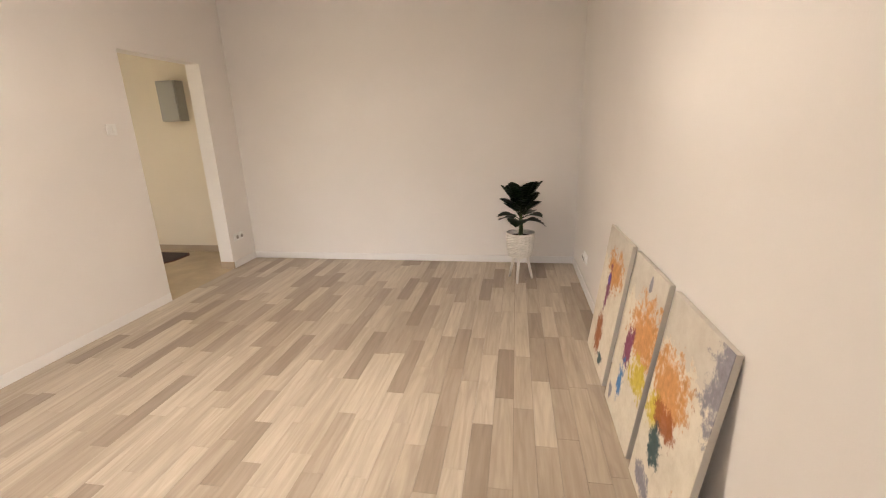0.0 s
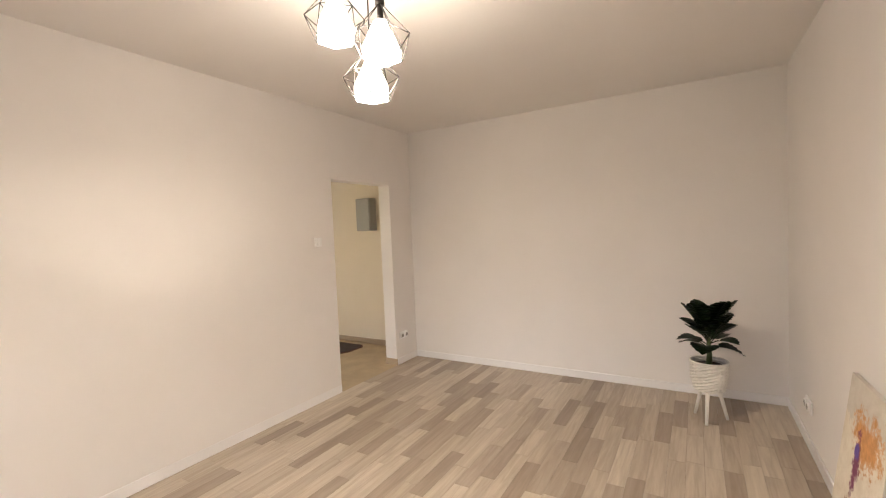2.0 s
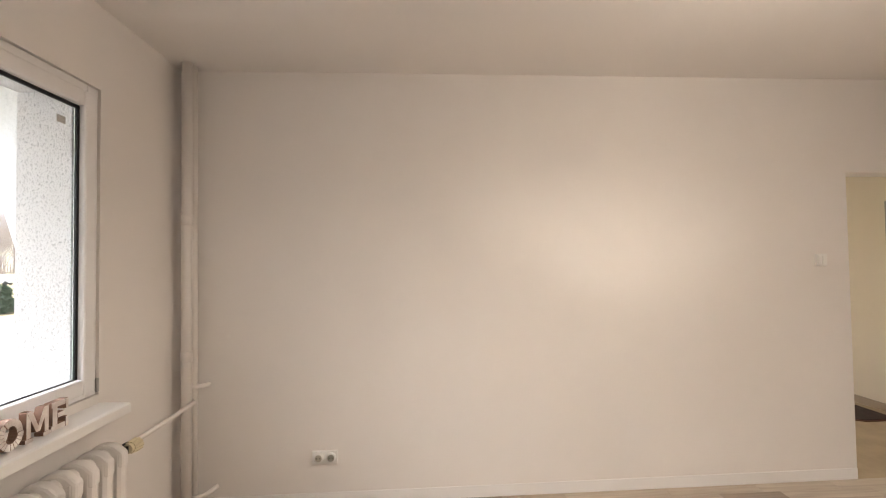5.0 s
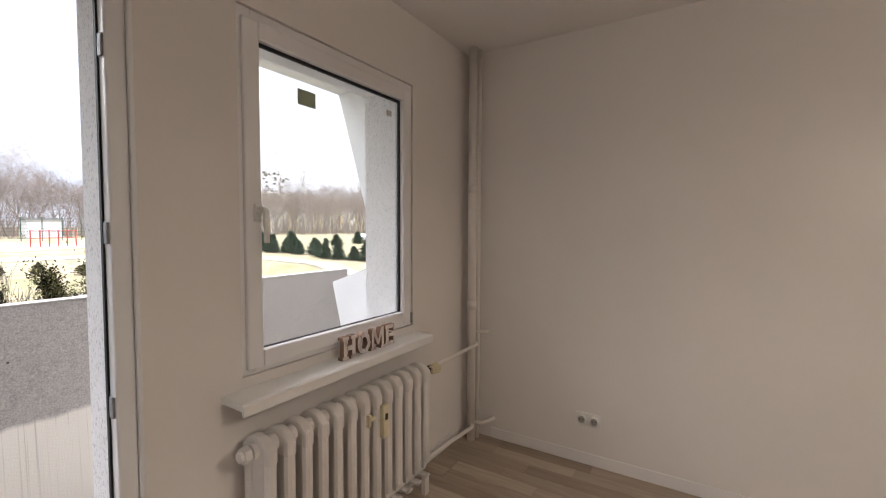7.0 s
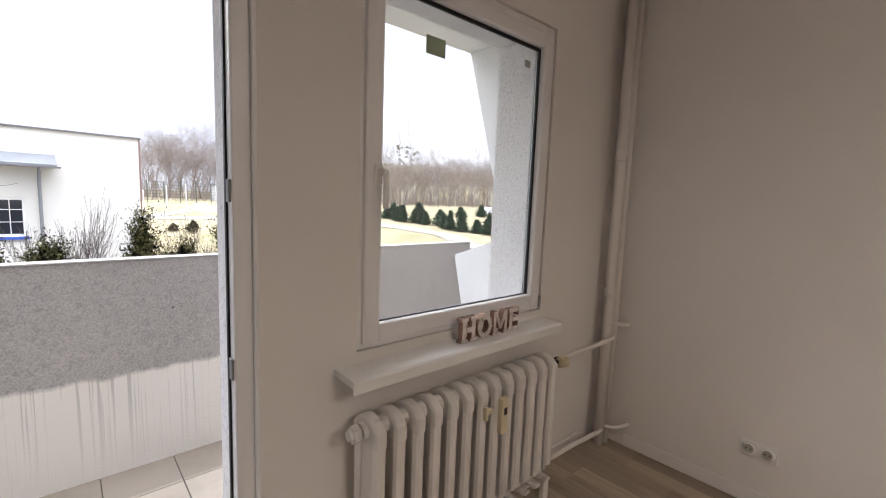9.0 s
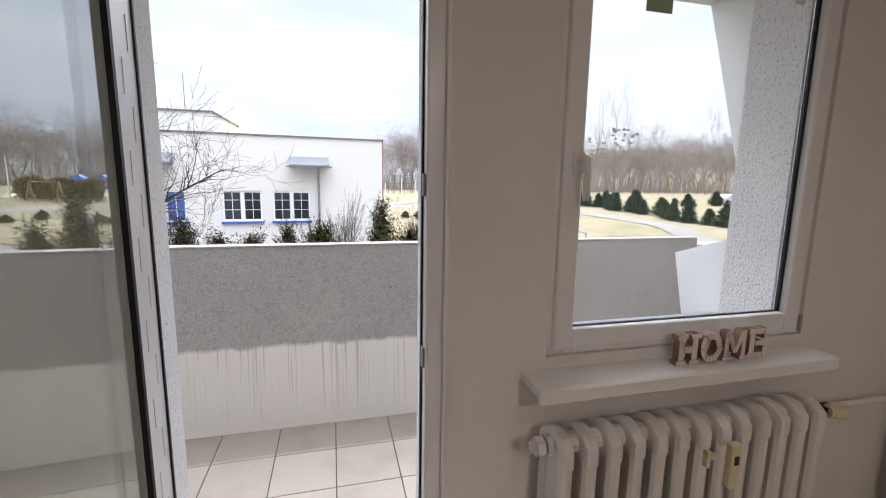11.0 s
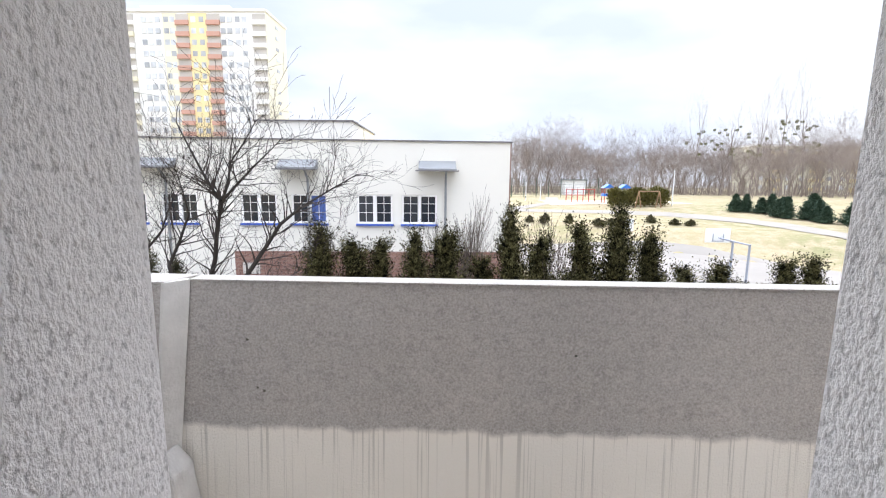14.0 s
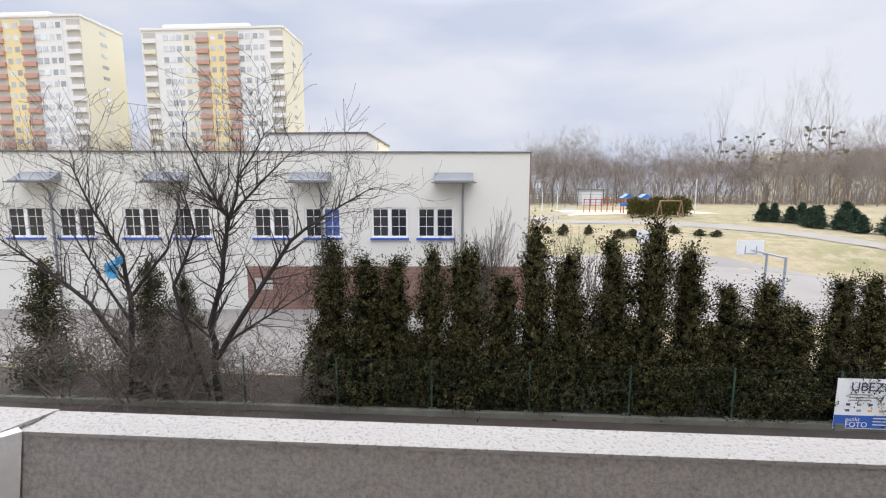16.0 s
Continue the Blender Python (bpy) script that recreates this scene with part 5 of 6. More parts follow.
brush = leafless(15, 2.3, 0.55, 3, "bare_shrub", "grey leafless shrub with dense thin twigs", (twig_grey, twig_grey), stems=6, r0=0.008, up=0.02, lean=0.8, group="leafless shrubs")
stand(brush, [(11.4, -12.2, 1.1, 1.1), (12.5, -11.9, 1.2, 1.3), (8.9, -12.2, 0.8, 1.0), (7.7, -12.1, 0.7, 0.9), (10.4, -12.9, 0.9, 1.2), (14.7, -12.0, 1.0, 1.2), (-8.3, -12.0, 0.8, 0.8), (12.0, -12.5, 1.4, 1.2), (13.0, -12.4, 1.0, 1.1), (11.0, -12.0, 0.7, 0.9)], rng)
shoots = leafless(17, 3.8, 0.16, 3, "bare_shrub", "upright leafless shoots behind the hedge", (twig_grey, twig_grey), stems=5, r0=0.004, up=0.2, lean=0.12, group="upright shoots")
stand(shoots, [(-0.3, -13.6, 1, 1), (2.2, -15.0, 1.1, 1), (2.5, -15.5, 0.9, 1)], rng)

bag = bmesh.new()
bp = [(12.62 + 0.22 * math.sin(k * 0.45), -11.9 + 0.05 * math.cos(k * 1.3), -0.75 + 0.06 * k) for k in range(11)]
tube(bag, bp, [0.03, 0.10, 0.13, 0.12, 0.08, 0.09, 0.10, 0.08, 0.09, 0.05, 0.02], 9)
for v in bag.verts:
    v.co += Vector((rng.uniform(-.03, .03), rng.uniform(-.03, .03), rng.uniform(-.03, .03)))
solo("plastic_bag", bag, blue_plastic, "torn blue plastic bag caught in bare branches", "plastic bag")

# ---------- fence and banner ----------
fence = thing("fence", "green wire-mesh fence on a low concrete kerb", "fence", (0, -11.75, GZ))
part("kerb", boxes((-9.4, 26, -11.83, -11.67, GZ - 0.2, GZ + 0.17), bevel=0.01), kerb_mat, fence, "mossy concrete kerb")
posts = [6.37 - 2.63 * k for k in range(-8, 7)]
for x in posts:
    part("post", tubes((((x, -11.75, GZ + 0.1), (x, -11.75, GZ + 1.58)), 0.024), sides=8), green_metal, fence)
    part("footing", boxes((x - 0.12, x + 0.12, -11.86, -11.64, GZ - 0.1, GZ + 0.20), bevel=0.01), kerb_mat, fence)
mesh = Limbs()
z0, z1 = GZ + 0.2, GZ + 1.55
for k in range(int(34 / 0.14)):
    x = -9.2 + k * 0.14
    for sgn in (1, -1):
        mesh.limb([Vector((x, -11.75, z0)), Vector((x + sgn * 0.68, -11.75, z1))], [0.0013, 0.0013], 3)
wm = new("wire_mesh", mesh.mesh("wire_mesh", green_metal))
wm.parent = fence
wm.matrix_parent_inverse = Matrix.Translation((0, 11.75, -GZ))
part("wire", tubes(*[(((-9.3, -11.75, z), (25, -11.75, z)), 0.003) for z in (z0, (z0 + z1) / 2, z1)], sides=4), green_metal, fence)


def words(name, text, x, z, size, material, parent, y=-11.655):
    """Lettering in the built-in face, standing upright and read from the house."""
    cu = bpy.data.curves.new(name, "FONT")
    cu.body, cu.size, cu.extrude = text, size, 0.002
    tmp = bpy.data.objects.new("tmp", cu)
    scene.collection.objects.link(tmp)
    me = bpy.data.meshes.new_from_object(tmp.evaluated_get(bpy.context.evaluated_depsgraph_get()))
    bpy.data.objects.remove(tmp)
    me.transform(Matrix.Translation(Vector((x, y, z)) - BASE[parent]) @ Matrix.Rotation(math.pi, 4, "Z") @ Matrix.Rotation(math.pi / 2, 4, "X"))
    me.materials.append(material)
    ob = new(name, me)
    ob.parent = parent
    BASE[ob] = BASE[parent]
    return ob


SX = -6.62
sign = thing("banner", "white and blue advertising banner tied to the fence", "banner", (SX - 1.2, -11.68, GZ + 0.1))
part("sheet", boxes((SX - 2.9, SX, -11.675, -11.665, GZ + 0.08, GZ + 1.42), bevel=0.002), sign_white, sign)
part("blue_band", boxes((SX - 2.9, SX - 0.002, -11.6648, -11.661, GZ + 0.10, GZ + 0.44)), sign_blue, sign)
words("lettering", "UBEZPIECZ", SX - 0.32, GZ + 1.10, 0.33, sign_ink, sign)
words("lettering", "punkt", SX - 0.28, GZ + 0.29, 0.15, sign_white, sign)
words("lettering", "FOTO", SX - 0.28, GZ + 0.13, 0.20, sign_white, sign)
for k in range(3):
    part("text_bar", boxes((SX - 0.85 - 0.3 * (k % 2), SX - 0.30, -11.6648, -11.661, GZ + 0.98 - k * 0.075, GZ + 1.01 - k * 0.075)), grey_metal, sign)
    part("text_bar", boxes((SX - 2.2, SX - 0.95, -11.6606, -11.657, GZ + 0.36 - k * 0.085, GZ + 0.385 - k * 0.085)), sign_white, sign)
for k, m in enumerate((sign_ink, grey_metal, sign_orange, sign_orange, sign_ink, grey_metal, sign_ink)):
    part("emblem", boxes((SX - 0.36 - (k % 4) * 0.27, SX - 0.26 - (k % 4) * 0.27, -11.6648, -11.661, GZ + 0.54 + 0.16 * (k // 4), GZ + 0.60 + 0.16 * (k // 4))), m, sign)

# ---------- the school ----------
school = thing("school_building", "long low cream school with flat roof and brick plinth", "building", (-0.26, -23.0, GZ))
# built with u running along the facade from its corner, then turned
S_TOP, S_PL = 3.68, -2.13
US = [3.85, 6.22, 9.66, 12.28, 16.35, 18.95, 22.26, 24.86]
WW, SW0, SW1 = 1.86, -0.63, 0.92


def at_school(bm, y_extra=0.0):
    bm.transform(Matrix.Translation((-0.26, -23.0, 0)) @ Matrix.Rotation(math.atan(0.07), 4, "Z"))
    return bm


cuts = sorted(US)
items = []
prev = 0.0
for u in cuts:
    items.append((prev, u, -0.35, 0.0, S_PL, S_TOP))
    items.append((u, u + WW, -0.35, 0.0, S_PL, SW0))
    items.append((u, u + WW, -0.35, 0.0, SW1, S_TOP))
    prev = u + WW
items.append((prev, 46.0, -0.35, 0.0, S_PL, S_TOP))
items.append((14.601, 46.0, -0.35, 0.0, GZ - 0.2, S_PL))
items.append((0.36, 46.0, -14.0, -0.36, S_PL, S_TOP - 0.05))
part("wall", at_school(boxes(*items)), school_wall, school)
part("plinth", at_school(boxes((-0.02, 14.6, -0.36, 0.03, GZ - 0.2, S_PL))), brick_mat, school, "red brick plinth")
part("end_wall", at_school(boxes((-0.06, -0.001, -14.0, -0.001, GZ - 0.2, S_TOP + 0.02))), brick_mat, school, "red brick end wall")
part("roof_edge", at_school(boxes((-0.10, 46, -14.0, 0.07, S_TOP, S_TOP + 0.07))), school_trim, school, "dark sheet-metal roof edge")
for i, u in enumerate(US):
    w = part("window", at_school(boxes((u, u + 0.09, -0.14, -0.06, SW0, SW1), (u + WW - 0.09, u + WW, -0.14, -0.06, SW0, SW1), (u + WW / 2 - 0.09, u + WW / 2 + 0.09, -0.14, -0.05, SW0, SW1),
         (u + 0.09, u + WW - 0.09, -0.14, -0.06, SW0, SW0 + 0.10), (u + 0.09, u + WW - 0.09, -0.14, -0.06, SW1 - 0.09, SW1))), white_plastic, school)
    for s in (0, 1):
        a, b = (u + 0.09, u + WW / 2 - 0.11) if s == 0 else (u + WW / 2 + 0.11, u + WW - 0.09)
        part("pane", at_school(boxes((a, b, -0.13, -0.115, SW0 + 0.10, SW1 - 0.09))), blue_glass if (i == 2 and s == 0) else dark_glass, w)
        part("bar", at_school(boxes(((a + b) / 2 - 0.013, (a + b) / 2 + 0.013, -0.112, -0.09, SW0 + 0.1, SW1 - 0.09), (a, b, -0.112, -0.092, SW0 + 0.57, SW0 + 0.595), (a, b, -0.112, -0.092, SW0 + 1.065, SW0 + 1.09))), white_plastic, w)
    part("sill", at_school(boxes((u - 0.06, u + WW + 0.06, -0.05, 0.12, SW0 - 0.11, SW0 - 0.001))), blue_sill, w, "bright blue sheet sill")
for u in (2.88, 10.08, 17.3, 23.75):
    c = part("canopy", at_school(prism([(0.002, 2.70), (0.62, 2.32), (0.78, 2.28), (0.78, 2.20), (0.002, 2.20)], 0, u, u + 1.95)), grey_metal, school, "grey sheet-metal roof vent hood")
    part("gutter", at_school(boxes((u - 0.12, u + 2.1, 0.60, 0.86, 2.14, 2.199))), school_trim, c)
    part("downpipe", at_school(tubes((((u + 0.52, 0.68, 2.15), (u + 0.52, 0.14, 1.7), (u + 0.52, 0.14, GZ)), 0.06), sides=8)), grey_metal, school)
for u in (13.3,):
    part("cellar_window", at_school(boxes((u, u + 0.9, 0.02, 0.06, -3.35, -2.75))), tower_shade, school)
part("roof_hut", boxes((9.8, 16.6, -38, -30.0, S_TOP - 0.4, 5.70)), school_wall, school, "plain cream block on the roof")
part("hut_roof", boxes((9.7, 16.7, -38, -29.9, 5.70, 5.80)), school_trim, school)
part("yellow_wing", boxes((7.9, 9.75, -44, -33.0, S_TOP - 0.6, 4.7)), tower_yellow, school, "yellow-banded wing behind the roof")
part("mast", tubes((((11.6, -31, 5.7), (11.6, -31, 8.2)), 0.03), sides=6), grey_metal, school)
part("annex_roof", boxes((17.0, 22.0, -40, -31, S_TOP - 0.3, 4.35)), school_wall, school)

# ---------- tower blocks ----------
FL, ROWS = 2.8, 16


def tower(name_label, x0, x1, y0, y1, top):
    t = thing("tower_block", name_label, "apartment building", ((x0 + x1) / 2, (y0 + y1) / 2, 0), group="tower blocks")
    bot = top - ROWS * FL - 2.0
    w = x1 - x0
    part("wall", boxes((x0, x1, y1, y0, bot - 4, top)), tower_white, t, "white panel walls")
    part("roof", boxes((x0 - 0.3, x1 + 0.3, y1 - 0.3, y0 + 0.3, top, top + 0.6), (x0 + 0.28 * w, x1 - 0.10 * w, y1 + 2, y0 - 3, top + 0.6, top + 2.6)), tower_white, t)
    part("end_wall", boxes((x0 - 0.12, x0 - 0.001, y1, y0, bot - 4, top)), tower_cream, t, "pale yellow end wall")
    part("end_wall", boxes((x1 + 0.001, x1 + 0.12, y1, y0, bot - 4, top)), tower_cream, t, "pale yellow end wall")
    # panel stripes, as shares of the width from the right-hand end
    for a, b, m, n in ((0.40, 0.53, tower_yellow, "yellow_panel"), (0.60, 0.70, tower_cream, "cream_panel"), (0.12, 0.20, tower_white, "white_panel")):
        part(n, boxes((x0 + a * w, x0 + b * w, y0 + 0.001, y0 + 0.10, bot, top - 0.4)), m, t)
    hang = bpy.data.meshes.new("w")
    bm = boxes((-0.62, 0.62, -0.08, 0.13, -0.66, 0.66))
    bm.to_mesh(hang)
    bm.free()
    hang.materials.append(tower_glass)
    # flat panel on the facade, its darker tone painted as loggia recess shade
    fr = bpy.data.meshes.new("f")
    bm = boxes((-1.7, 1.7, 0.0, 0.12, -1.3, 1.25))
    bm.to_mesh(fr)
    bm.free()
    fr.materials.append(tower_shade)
    rails = {}
    for key, m in (("r", tower_red), ("w", tower_white), ("c", tower_cream)):
        me = bpy.data.meshes.new("b")
        bm = boxes((-1.75, 1.75, 0.0, 0.55, -1.35, -0.25))
        bm.to_mesh(me)
        bm.free()
        me.materials.append(m)
        rails[key] = me
    cx, cy, cz = BASE[t]
    for j in range(ROWS):
        z = top - 1.9 - j * FL
        for u in (0.145, 0.19, 0.245, 0.29, 0.435, 0.49, 0.635, 0.675, 0.735, 0.785, 0.83):
            ob = new("window", hang)
            ob.parent = t
            ob.location = (x0 + u * w - cx, y0 - cy, z - cz)
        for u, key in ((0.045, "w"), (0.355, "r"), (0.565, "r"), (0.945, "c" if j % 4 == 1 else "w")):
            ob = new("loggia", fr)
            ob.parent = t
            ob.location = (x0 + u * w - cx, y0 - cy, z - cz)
            rl_ = new("balcony", rails[key])
            rl_.parent = t
            rl_.location = (x0 + u * w - cx, y0 - cy, z - cz)
        for v in (0.25,):
            ob = new("window", hang)
            ob.parent = t
            ob.matrix_local = Matrix.Translation((x0 - 0.12 - cx, y0 + (y1 - y0) * v * 2 - cy, z - cz)) @ Matrix.Rotation(math.pi / 2, 4, "Z") @ Matrix.Diagonal((1.5, 1, 0.6, 1))
    return t


tower("white and yellow sixteen-storey tower block with red loggias", 52.3, 91.0, -116.0, -129.0, 45.0)
tower("white and yellow sixteen-storey tower block beside another tower", 99.0, 138.0, -106.0, -119.0, 45.0)

flat = thing("apartment_building", "long yellow five-storey apartment building behind trees", "apartment building", (-135, -150, -1))
part("wall", boxes((-190, -98, -162, -150, -2, 15.5)), tower_cream, flat)
part("roof", boxes((-190.5, -97.5, -162.5, -149.5, 15.5, 16.1)), tower_white, flat)
fw = bpy.data.meshes.new("w")
bmw = boxes((-0.8, 0.8, -0.02, 0.08, -0.7, 0.7))
bmw.to_mesh(fw)
bmw.free()
fw.materials.append(tower_glass)
fbk = bpy.data.meshes.new("b")
bmw = boxes((-2.2, 2.2, 0.0, 1.0, -1.2, -0.1))
bmw.to_mesh(fbk)
bmw.free()
fbk.materials.append(tower_yellow)
for j in range(5):
    for i in range(20):
        x = -100.5 - i * 4.5
        ob = new("window", fw)
        ob.parent = flat
        ob.location = (x + 135, 0.0, 1.8 + j * 3.0 + 1)
        if i % 3 == 1:
            ob = new("balcony", fbk)
            ob.parent = flat
            ob.location = (x + 135, 0.0, 1.8 + j * 3.0 + 1)

# ---------- ball court, playground, far trees ----------
hoop = thing("basketball_hoop", "white basketball backboard on two grey steel posts", "basketball hoop", (-15.3, -27.2, GZ))
part("post", tubes((((-15.25, -27.6, GZ), (-15.25, -27.6, GZ + 2.5)), 0.07), sides=8), galvanised, hoop)
part("post", tubes((((-15.45, -26.3, GZ), (-15.45, -26.3, GZ + 2.5)), 0.07), sides=8), galvanised, hoop)
part("arm", tubes((((-15.25, -27.6, GZ + 2.45), (-14.2, -27.5, GZ + 2.75)), 0.05), (((-15.45, -26.3, GZ + 2.45), (-14.2, -27.3, GZ + 2.75)), 0.05), sides=6), galvanised, hoop)
bd = part("backboard", boxes((-14.95, -13.40, -27.52, -27.47, GZ + 2.45, GZ + 3.35)), sign_white, hoop)
part("frame", boxes((-14.55, -13.85, -27.465, -27.44, GZ + 2.52, GZ + 2.56), (-14.55, -14.5, -27.465, -27.44, GZ + 2.52, GZ + 3.0), (-13.9, -13.85, -27.465, -27.44, GZ + 2.52, GZ + 3.0)), galvanised, bd)
hoop2 = thing("basketball_hoop", "far white basketball backboard on a post", "basketball hoop", (-11.3, -35.5, GZ))
part("post", tubes((((-11.3, -36.1, GZ), (-11.3, -36.1, GZ + 2.8)), 0.07), sides=8), galvanised, hoop2)
part("backboard", boxes((-12.1, -10.5, -35.55, -35.5, GZ + 2.3, GZ + 3.3)), sign_white, hoop2)


def foliage_block(name, label, x0, x1, y0, y1, h, count, leaf, size, seed):
    r = random.Random(seed)
    l = Limbs()
    for i in range(count):
        x, y, q = r.uniform(x0, x1), r.uniform(y0, y1), r.random() ** 0.6
        z = ground_z(x, y) + h * q * (0.9 + 0.2 * math.sin(x * 2.1) * r.random())
        d = Vector((r.uniform(-1, 1), r.uniform(-1, 1), r.uniform(0, 1.2))).normalized()
        s = d.orthogonal().normalized()
        l.blade(Vector((x, y, z)), d, s, size * r.uniform(0.7, 1.4), size * 0.35)
    return tagged(new(name, l.mesh(name, leaf)), label, "hedge", kind="stuff")


foliage_block("clipped_hedge", "long clipped yellow-green hedge by the playground", -27.6, -19.5, -63.3, -61.8, 2.5, 7000, hedge_leaf, 0.4, 3)
play = thing("climbing_frame", "red and blue playground climbing frame", "playground", (-16, -70, -1.5))
pz = ground_z(-16, -70)
for k in range(6):
    part("post", tubes((((-15.2 + -0.9 * k, -70, pz), (-15.2 - 0.9 * k, -70, pz + 2.2)), 0.07), sides=6), play_red, play)
part("rail", tubes((((-15.2, -70, pz + 2.1), (-19.7, -70, pz + 2.1)), 0.05), (((-15.2, -70, pz + 1.2), (-19.7, -70, pz + 1.2)), 0.05), sides=6), play_red, play)
for k in range(2):
    hx = -21.2 - 2.6 * k
    hut = thing("play_tower", "small playground tower with a blue roof", "playground", (hx, -68.5, pz), group="play towers")
    for dx in (-0.6, 0.6):
        for dy in (-0.6, 0.6):
            part("post", tubes((((hx + dx, -68.5 + dy, pz - 0.1), (hx + dx, -68.5 + dy, pz + 2.4)), 0.07), sides=6), play_blue if k else play_red, hut)
    part("deck", boxes((hx - 0.7, hx + 0.7, -69.2, -67.8, pz + 1.1, pz + 1.5)), play_blue, hut)
    rf = prism([(hx - 0.85, pz + 2.35), (hx + 0.85, pz + 2.35), (hx, pz + 2.95)], 1, -69.4, -67.6)
    part("roof", rf, play_blue, hut)
swing = thing("swing_frame", "wooden playground swing frame", "playground", (-24.0, -60.5, -1.5))
pz = ground_z(-24, -60.5)
part("frame", tubes((((-22.4, -60.5, pz), (-22.8, -60.5, pz + 2.3)), 0.07), (((-23.2, -60.5, pz), (-22.8, -60.5, pz + 2.3)), 0.07), (((-25.2, -60.5, pz), (-25.6, -60.5, pz + 2.3)), 0.07),
     (((-26.0, -60.5, pz), (-25.6, -60.5, pz + 2.3)), 0.07), (((-22.8, -60.5, pz + 2.3), (-25.6, -60.5, pz + 2.3)), 0.07), sides=6), play_wood, swing)
for x, y, h in ((-28.4, -62.5, 5.0), (-5.5, -66, 3.0), (-9.5, -75, 3.2), (-13, -80, 3.5)):
    z = ground_z(x, y)
    lp = thing("pole", "slim pale metal pole on the grass", "pole", (x, y, z), group="poles")
    part("shaft", tubes((((x, y, z - 0.1), (x, y, z + h)), 0.07), sides=6), sign_white, lp)
mf = thing("sports_fence", "tall green mesh fence round a sports pitch", "fence", (-14, -92, -1))
pz = ground_z(-14, -92)
for k in range(12):
    part("post", tubes((((-4 - 2.6 * k, -92, pz - 0.1), (-4 - 2.6 * k, -92, pz + 4)), 0.06), sides=5), green_metal, mf)
for k in range(7):
    part("rail", tubes((((-4, -92, pz + 0.5 + 0.55 * k), (-33, -92, pz + 0.5 + 0.55 * k)), 0.025), sides=4), green_metal, mf)
for x, y in ((-26, -105),):
    z = ground_z(x, y)
    kiosk = thing("shed", "low white flat-roofed shed at the wood's edge", "shed", (x, y, z))
    part("wall", boxes((x - 2.5, x + 2.5, y - 3, y, z - 0.1, z + 3.4)), sign_white, kiosk)
    part("roof", boxes((x - 2.8, x + 2.8, y - 3.2, y + 0.3, z + 3.4, z + 3.65)), grey_metal, kiosk)

rs = random.Random(23)
spr = conifer(41, 3.7, 1.30, 2600, "spruce", "blue-green spruce at the edge of the grass", spruce_leaf, 0.26, 0.85, "spruce row", core=0.15)
sp_spots = []
SP_LINE = [(-33.0, -55.8), (-33.6, -52.8), (-34.6, -50.2), (-35.6, -48.0), (-36.0, -45.5), (-35.8, -42.5), (-35.4, -39.5), (-35.6, -35.0)]
for k in range(18):
    f = k / 17 * (len(SP_LINE) - 1.001)
    i = int(f)
    x = SP_LINE[i][0] + (SP_LINE[i + 1][0] - SP_LINE[i][0]) * (f - i)
    y = SP_LINE[i][1] + (SP_LINE[i + 1][1] - SP_LINE[i][1]) * (f - i)
    sp_spots.append((x + rs.uniform(-1.6, 0.4), y + rs.uniform(-.6, .6), rs.uniform(0.75, 1.2) * (0.5 if k < 1 else 1), rs.uniform(0.8, 1.05)))
sp_spots += [(-43, -56, 0.9, 1.2), (-47, -50, 0.8, 1.1), (-60, -42, 1.0, 1.2), (-66, -40, 1.1, 1.3), (-52, -50, 0.9, 1.1)]
stand(spr, sp_spots, rs)
low = conifer(43, 1.1, 0.75, 700, "shrub", "low rounded evergreen shrub on the bank", bush_leaf, 0.22, 0.45, "bank shrubs")
stand(low, [(-7.4, -48.0, 0.9, 0.9), (-10.0, -47.6, 0.9, 0.8), (-12.6, -45.7, 0.7, 1.2), (-13.9, -45.5, 0.7, 1.1), (-18.8, -47.4, 0.8, 0.9), (-20.6, -45.7, 0.6, 0.9), (-21.8, -44.9, 0.6, 0.9), (-5.8, -48.5, 0.7, 0.8)], rs)

wood = [leafless(51 + k, 14.0, 0.42, 5, "woodland_tree", "tall leafless woodland tree in the distance", (twig_hazed, twig_hazed), r0=0.009, up=0.10, group="woodland trees") for k in range(4)]
spots = [[], [], [], []]
for k in range(230):
    f = k / 229
    ang = -0.12 - 1.05 * f + rs.uniform(-0.012, 0.012)
    dist = rs.uniform(108, 150) - 30 * max(0, f - 0.35)
    x, y = 2.7 + math.tan(ang) * dist, -dist
    hs = 0.94 + 0.14 * math.exp(-((f - 0.09) / 0.06) ** 2) + 0.50 * smooth(0.45, 0.75, f) + rs.uniform(-0.3, 0.25)
    spots[k % 4].append((x, y, hs, hs * rs.uniform(0.9, 1.3)))
for k in range(45):
    f = rs.uniform(0.4, 1.0)
    ang = -0.12 - 1.05 * f
    dist = rs.uniform(88, 118) - 22 * max(0, f - 0.5)
    hs = rs.uniform(0.75, 1.15)
    spots[k % 4].append((2.7 + math.tan(ang) * dist, -dist, hs, hs * rs.uniform(0.8, 1.1)))
for k in range(26):
    spots[k % 4].append((rs.uniform(52, 140), rs.uniform(-100, -86), rs.uniform(0.9, 1.2), rs.uniform(0.9, 1.2)))
for k in range(4):
    stand(wood[k], spots[k], rs)
under = Limbs()
for k in range(5200):
    f = rs.random()
    ang = -0.10 - 1.08 * f
    dist = rs.uniform(104, 150) - 30 * max(0, f - 0.35)
    x, y = 2.7 + math.tan(ang) * dist, -dist
    p = Vector((x, y, ground_z(x, y)))
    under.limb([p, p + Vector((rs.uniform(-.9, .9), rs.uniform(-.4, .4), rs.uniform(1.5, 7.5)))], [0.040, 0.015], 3)
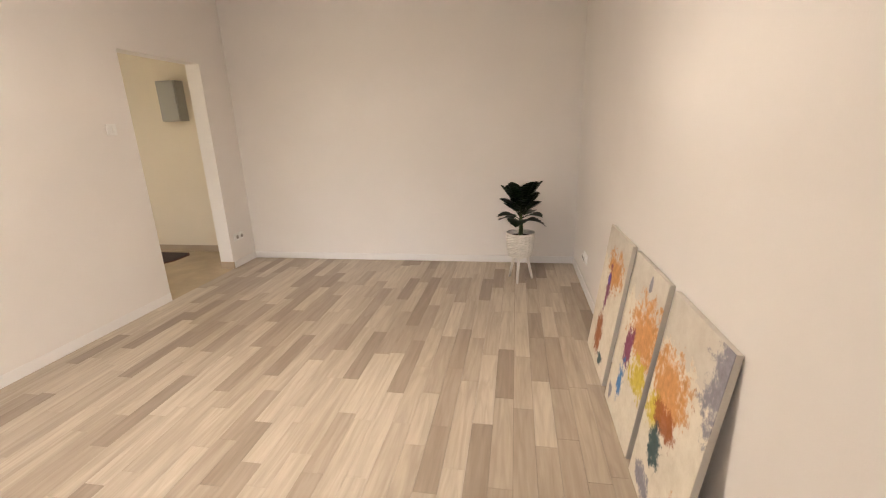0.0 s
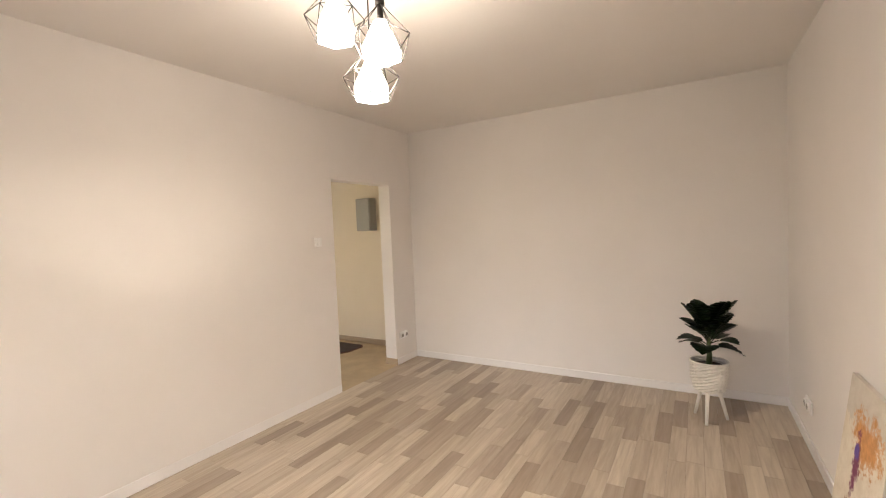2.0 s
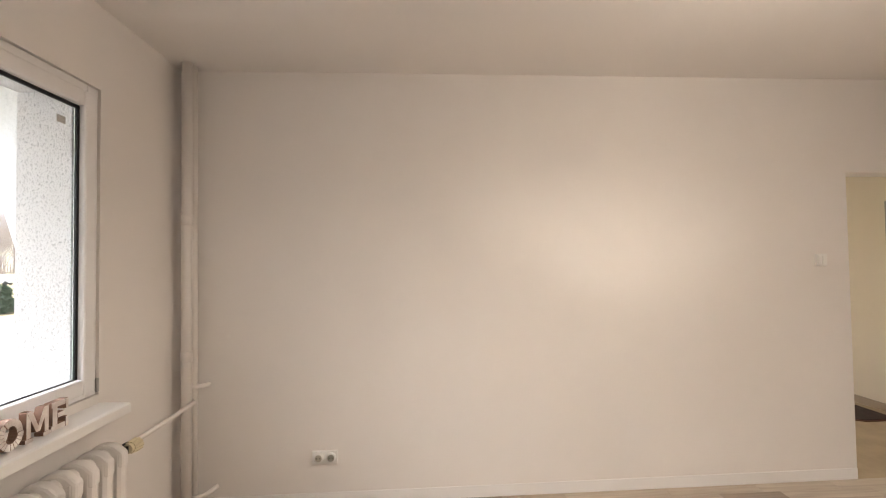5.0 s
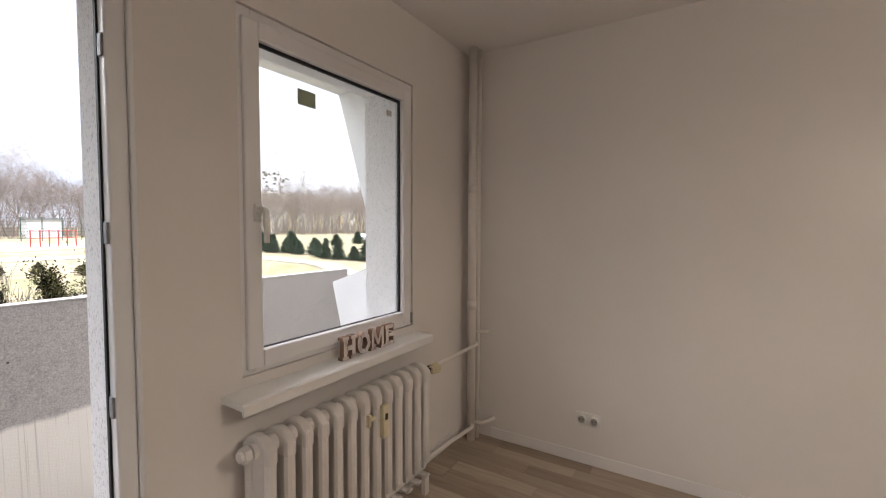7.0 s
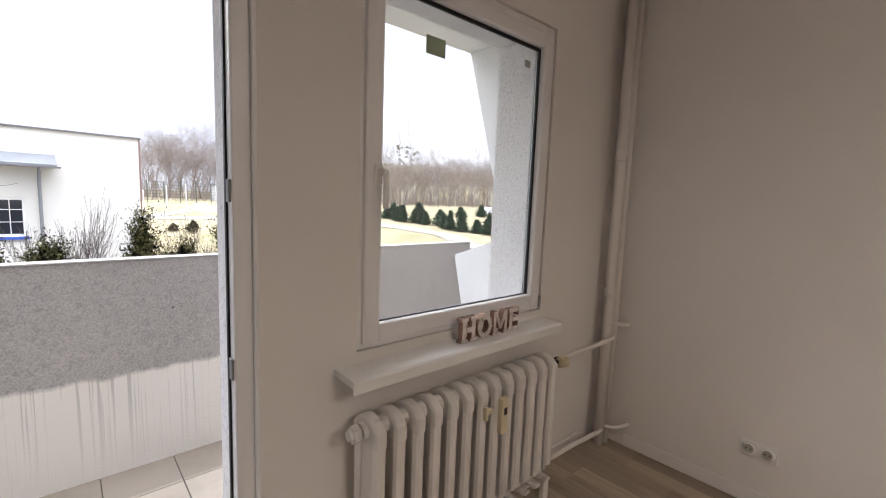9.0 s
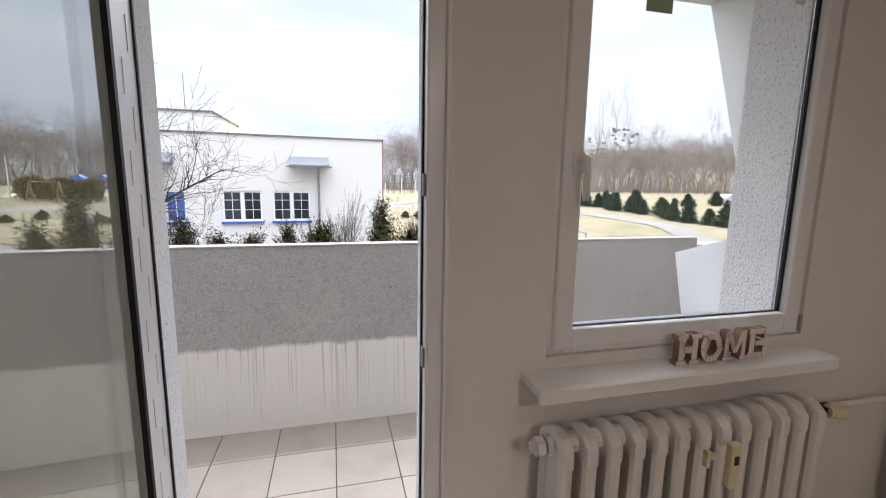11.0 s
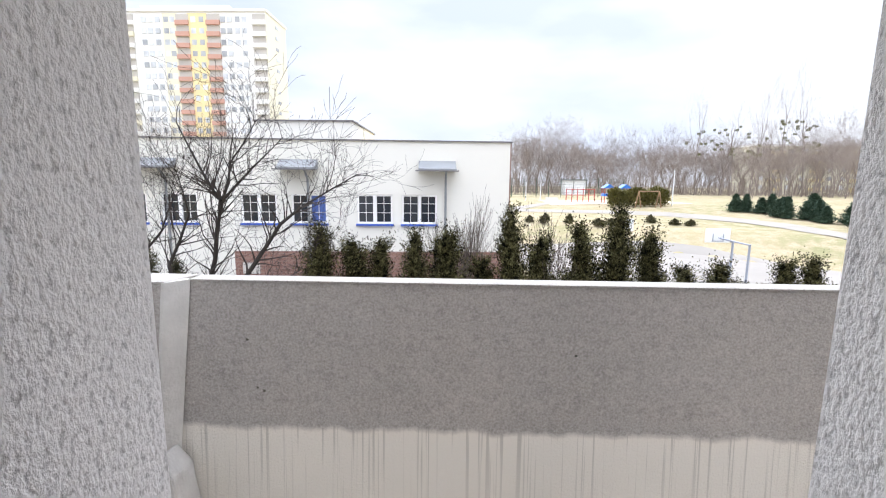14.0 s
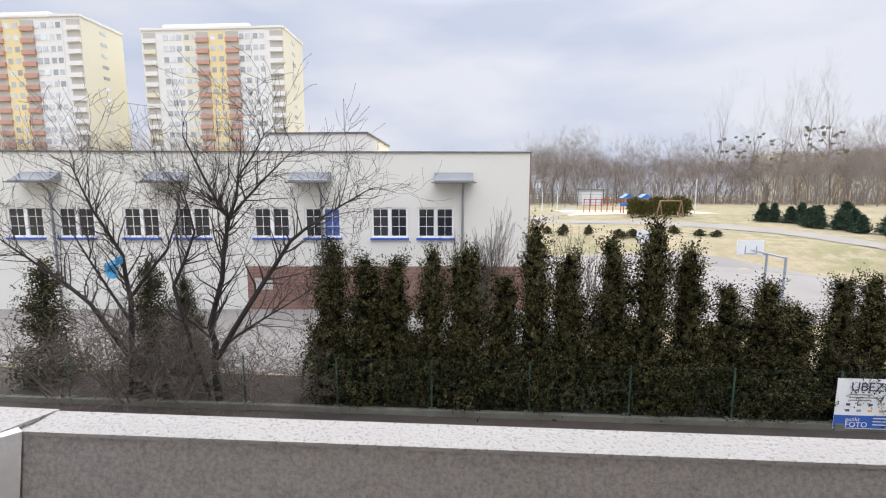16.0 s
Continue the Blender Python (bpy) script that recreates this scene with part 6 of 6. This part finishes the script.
tagged(new("underwood", under.mesh("underwood", twig_hazed)), "grey-brown leafless underwood along the wood's edge", "underwood", kind="stuff")
rm = random.Random(77)
balls = Limbs()
for tx, tz0, n in ((-62, 13.5, 14), (-69, 13.0, 12), (-77, 15.0, 22), (-56, 13.0, 7), (-82, 14.5, 13)):
    for k in range(n):
        c = Vector((tx + rm.uniform(-2.6, 2.6), -108 + rm.uniform(-2, 2), tz0 + rm.uniform(-4.5, 2.6)))
        rr = rm.uniform(0.22, 0.42)
        for i in range(110):
            d = Vector((rm.gauss(0, 1), rm.gauss(0, 1), rm.gauss(0, 1))).normalized()
            balls.blade(c + d * rr * rm.uniform(0.2, 0.8), d, d.orthogonal().normalized(), 0.22, 0.07)
tagged(new("mistletoe", balls.mesh("mistletoe", mistletoe_leaf)), "round dark green mistletoe clumps in bare crowns", "mistletoe", kind="stuff")
tall = leafless(61, 17.0, 0.4, 4, "mistletoe_tree", "tall thin leafless tree carrying mistletoe", (twig_hazed, twig_hazed), r0=0.011, up=0.12, group="mistletoe trees")
stand(tall, [(-62, -108, 1.2, 0.9), (-69, -108, 1.15, 0.9), (-77, -108, 1.3, 0.9), (-56, -108, 1.15, 0.8), (-82, -108, 1.3, 0.9)], rs)
for k, (x, y) in enumerate(((-60, -55), (-66, -52))):
    z = ground_z(x, y)
    car = thing("parked_car", "silver car parked behind the spruces", "car", (x, y, z), group="parked cars")
    part("body", prism([(x - 2.1, z + 0.35), (x + 2.1, z + 0.35), (x + 2.1, z + 0.8), (x + 1.4, z + 0.95), (x + 0.8, z + 1.42), (x - 1.0, z + 1.45), (x - 1.6, z + 0.95), (x - 2.1, z + 0.85)], 1, y - 0.85, y + 0.85, 0.05), car_paint, car)
    for dx in (-1.3, 1.3):
        for dy in (-0.8, 0.8):
            part("wheel", tubes((((x + dx, y + dy - 0.1, z + 0.31), (x + dx, y + dy + 0.1, z + 0.31)), 0.31), sides=12), rubber, car)

# ---------- pieces of the floors, last ----------
rp = random.Random(3)
PW = 0.0997
plank_meshes = {}
GAP = 0.0006


def plank_mesh(length):
    key = round(length, 2)
    if key not in plank_meshes:
        bm = boxes((GAP, PW - GAP, GAP, key - GAP, 0.0025, 0.010))
        plank_meshes[key] = to_mesh("plank", bm)
        plank_meshes[key].materials.append(plank_mat)
    return plank_meshes[key], key


far = bmesh.new()
made = 0
for i in range(36):
    y = 0.001
    first = True
    while y < L - 0.02:
        ln = rp.choice((0.40, 0.52, 0.60, 0.66))
        if first:
            ln = rp.choice((0.16, 0.30, 0.44, 0.56))
            first = False
        if L - 0.001 - y - ln < 0.14:
            ln = L - 0.001 - y
        ln = math.floor(ln * 100) / 100
        if ln < 0.03:
            break
        if made < 300 and (y < 4.75 or i > 14):
            me, key = plank_mesh(ln)
            if key > ln + 1e-6:
                key -= 0.01
                me, key = plank_mesh(key)
            ob = new("plank", me)
            ob.parent = floor_ob
            ob.location = (i * PW, y, 0.0)
            made += 1
        else:
            box(far, i * PW + GAP, min(W - 0.001, (i + 1) * PW - GAP), y + GAP, y + ln - GAP, -0.0075, 0.0)
        y += ln
rest = part("planks", far, plank_mat, floor_ob)
rest["kind"] = "stuff"

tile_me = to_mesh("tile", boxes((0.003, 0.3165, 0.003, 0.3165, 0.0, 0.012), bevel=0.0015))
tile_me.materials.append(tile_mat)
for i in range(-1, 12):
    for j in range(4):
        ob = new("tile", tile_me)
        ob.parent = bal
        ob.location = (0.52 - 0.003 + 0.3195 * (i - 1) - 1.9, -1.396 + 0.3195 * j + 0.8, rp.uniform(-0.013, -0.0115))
        if j == 3:
            ob.scale = (1, 0.60, 1)
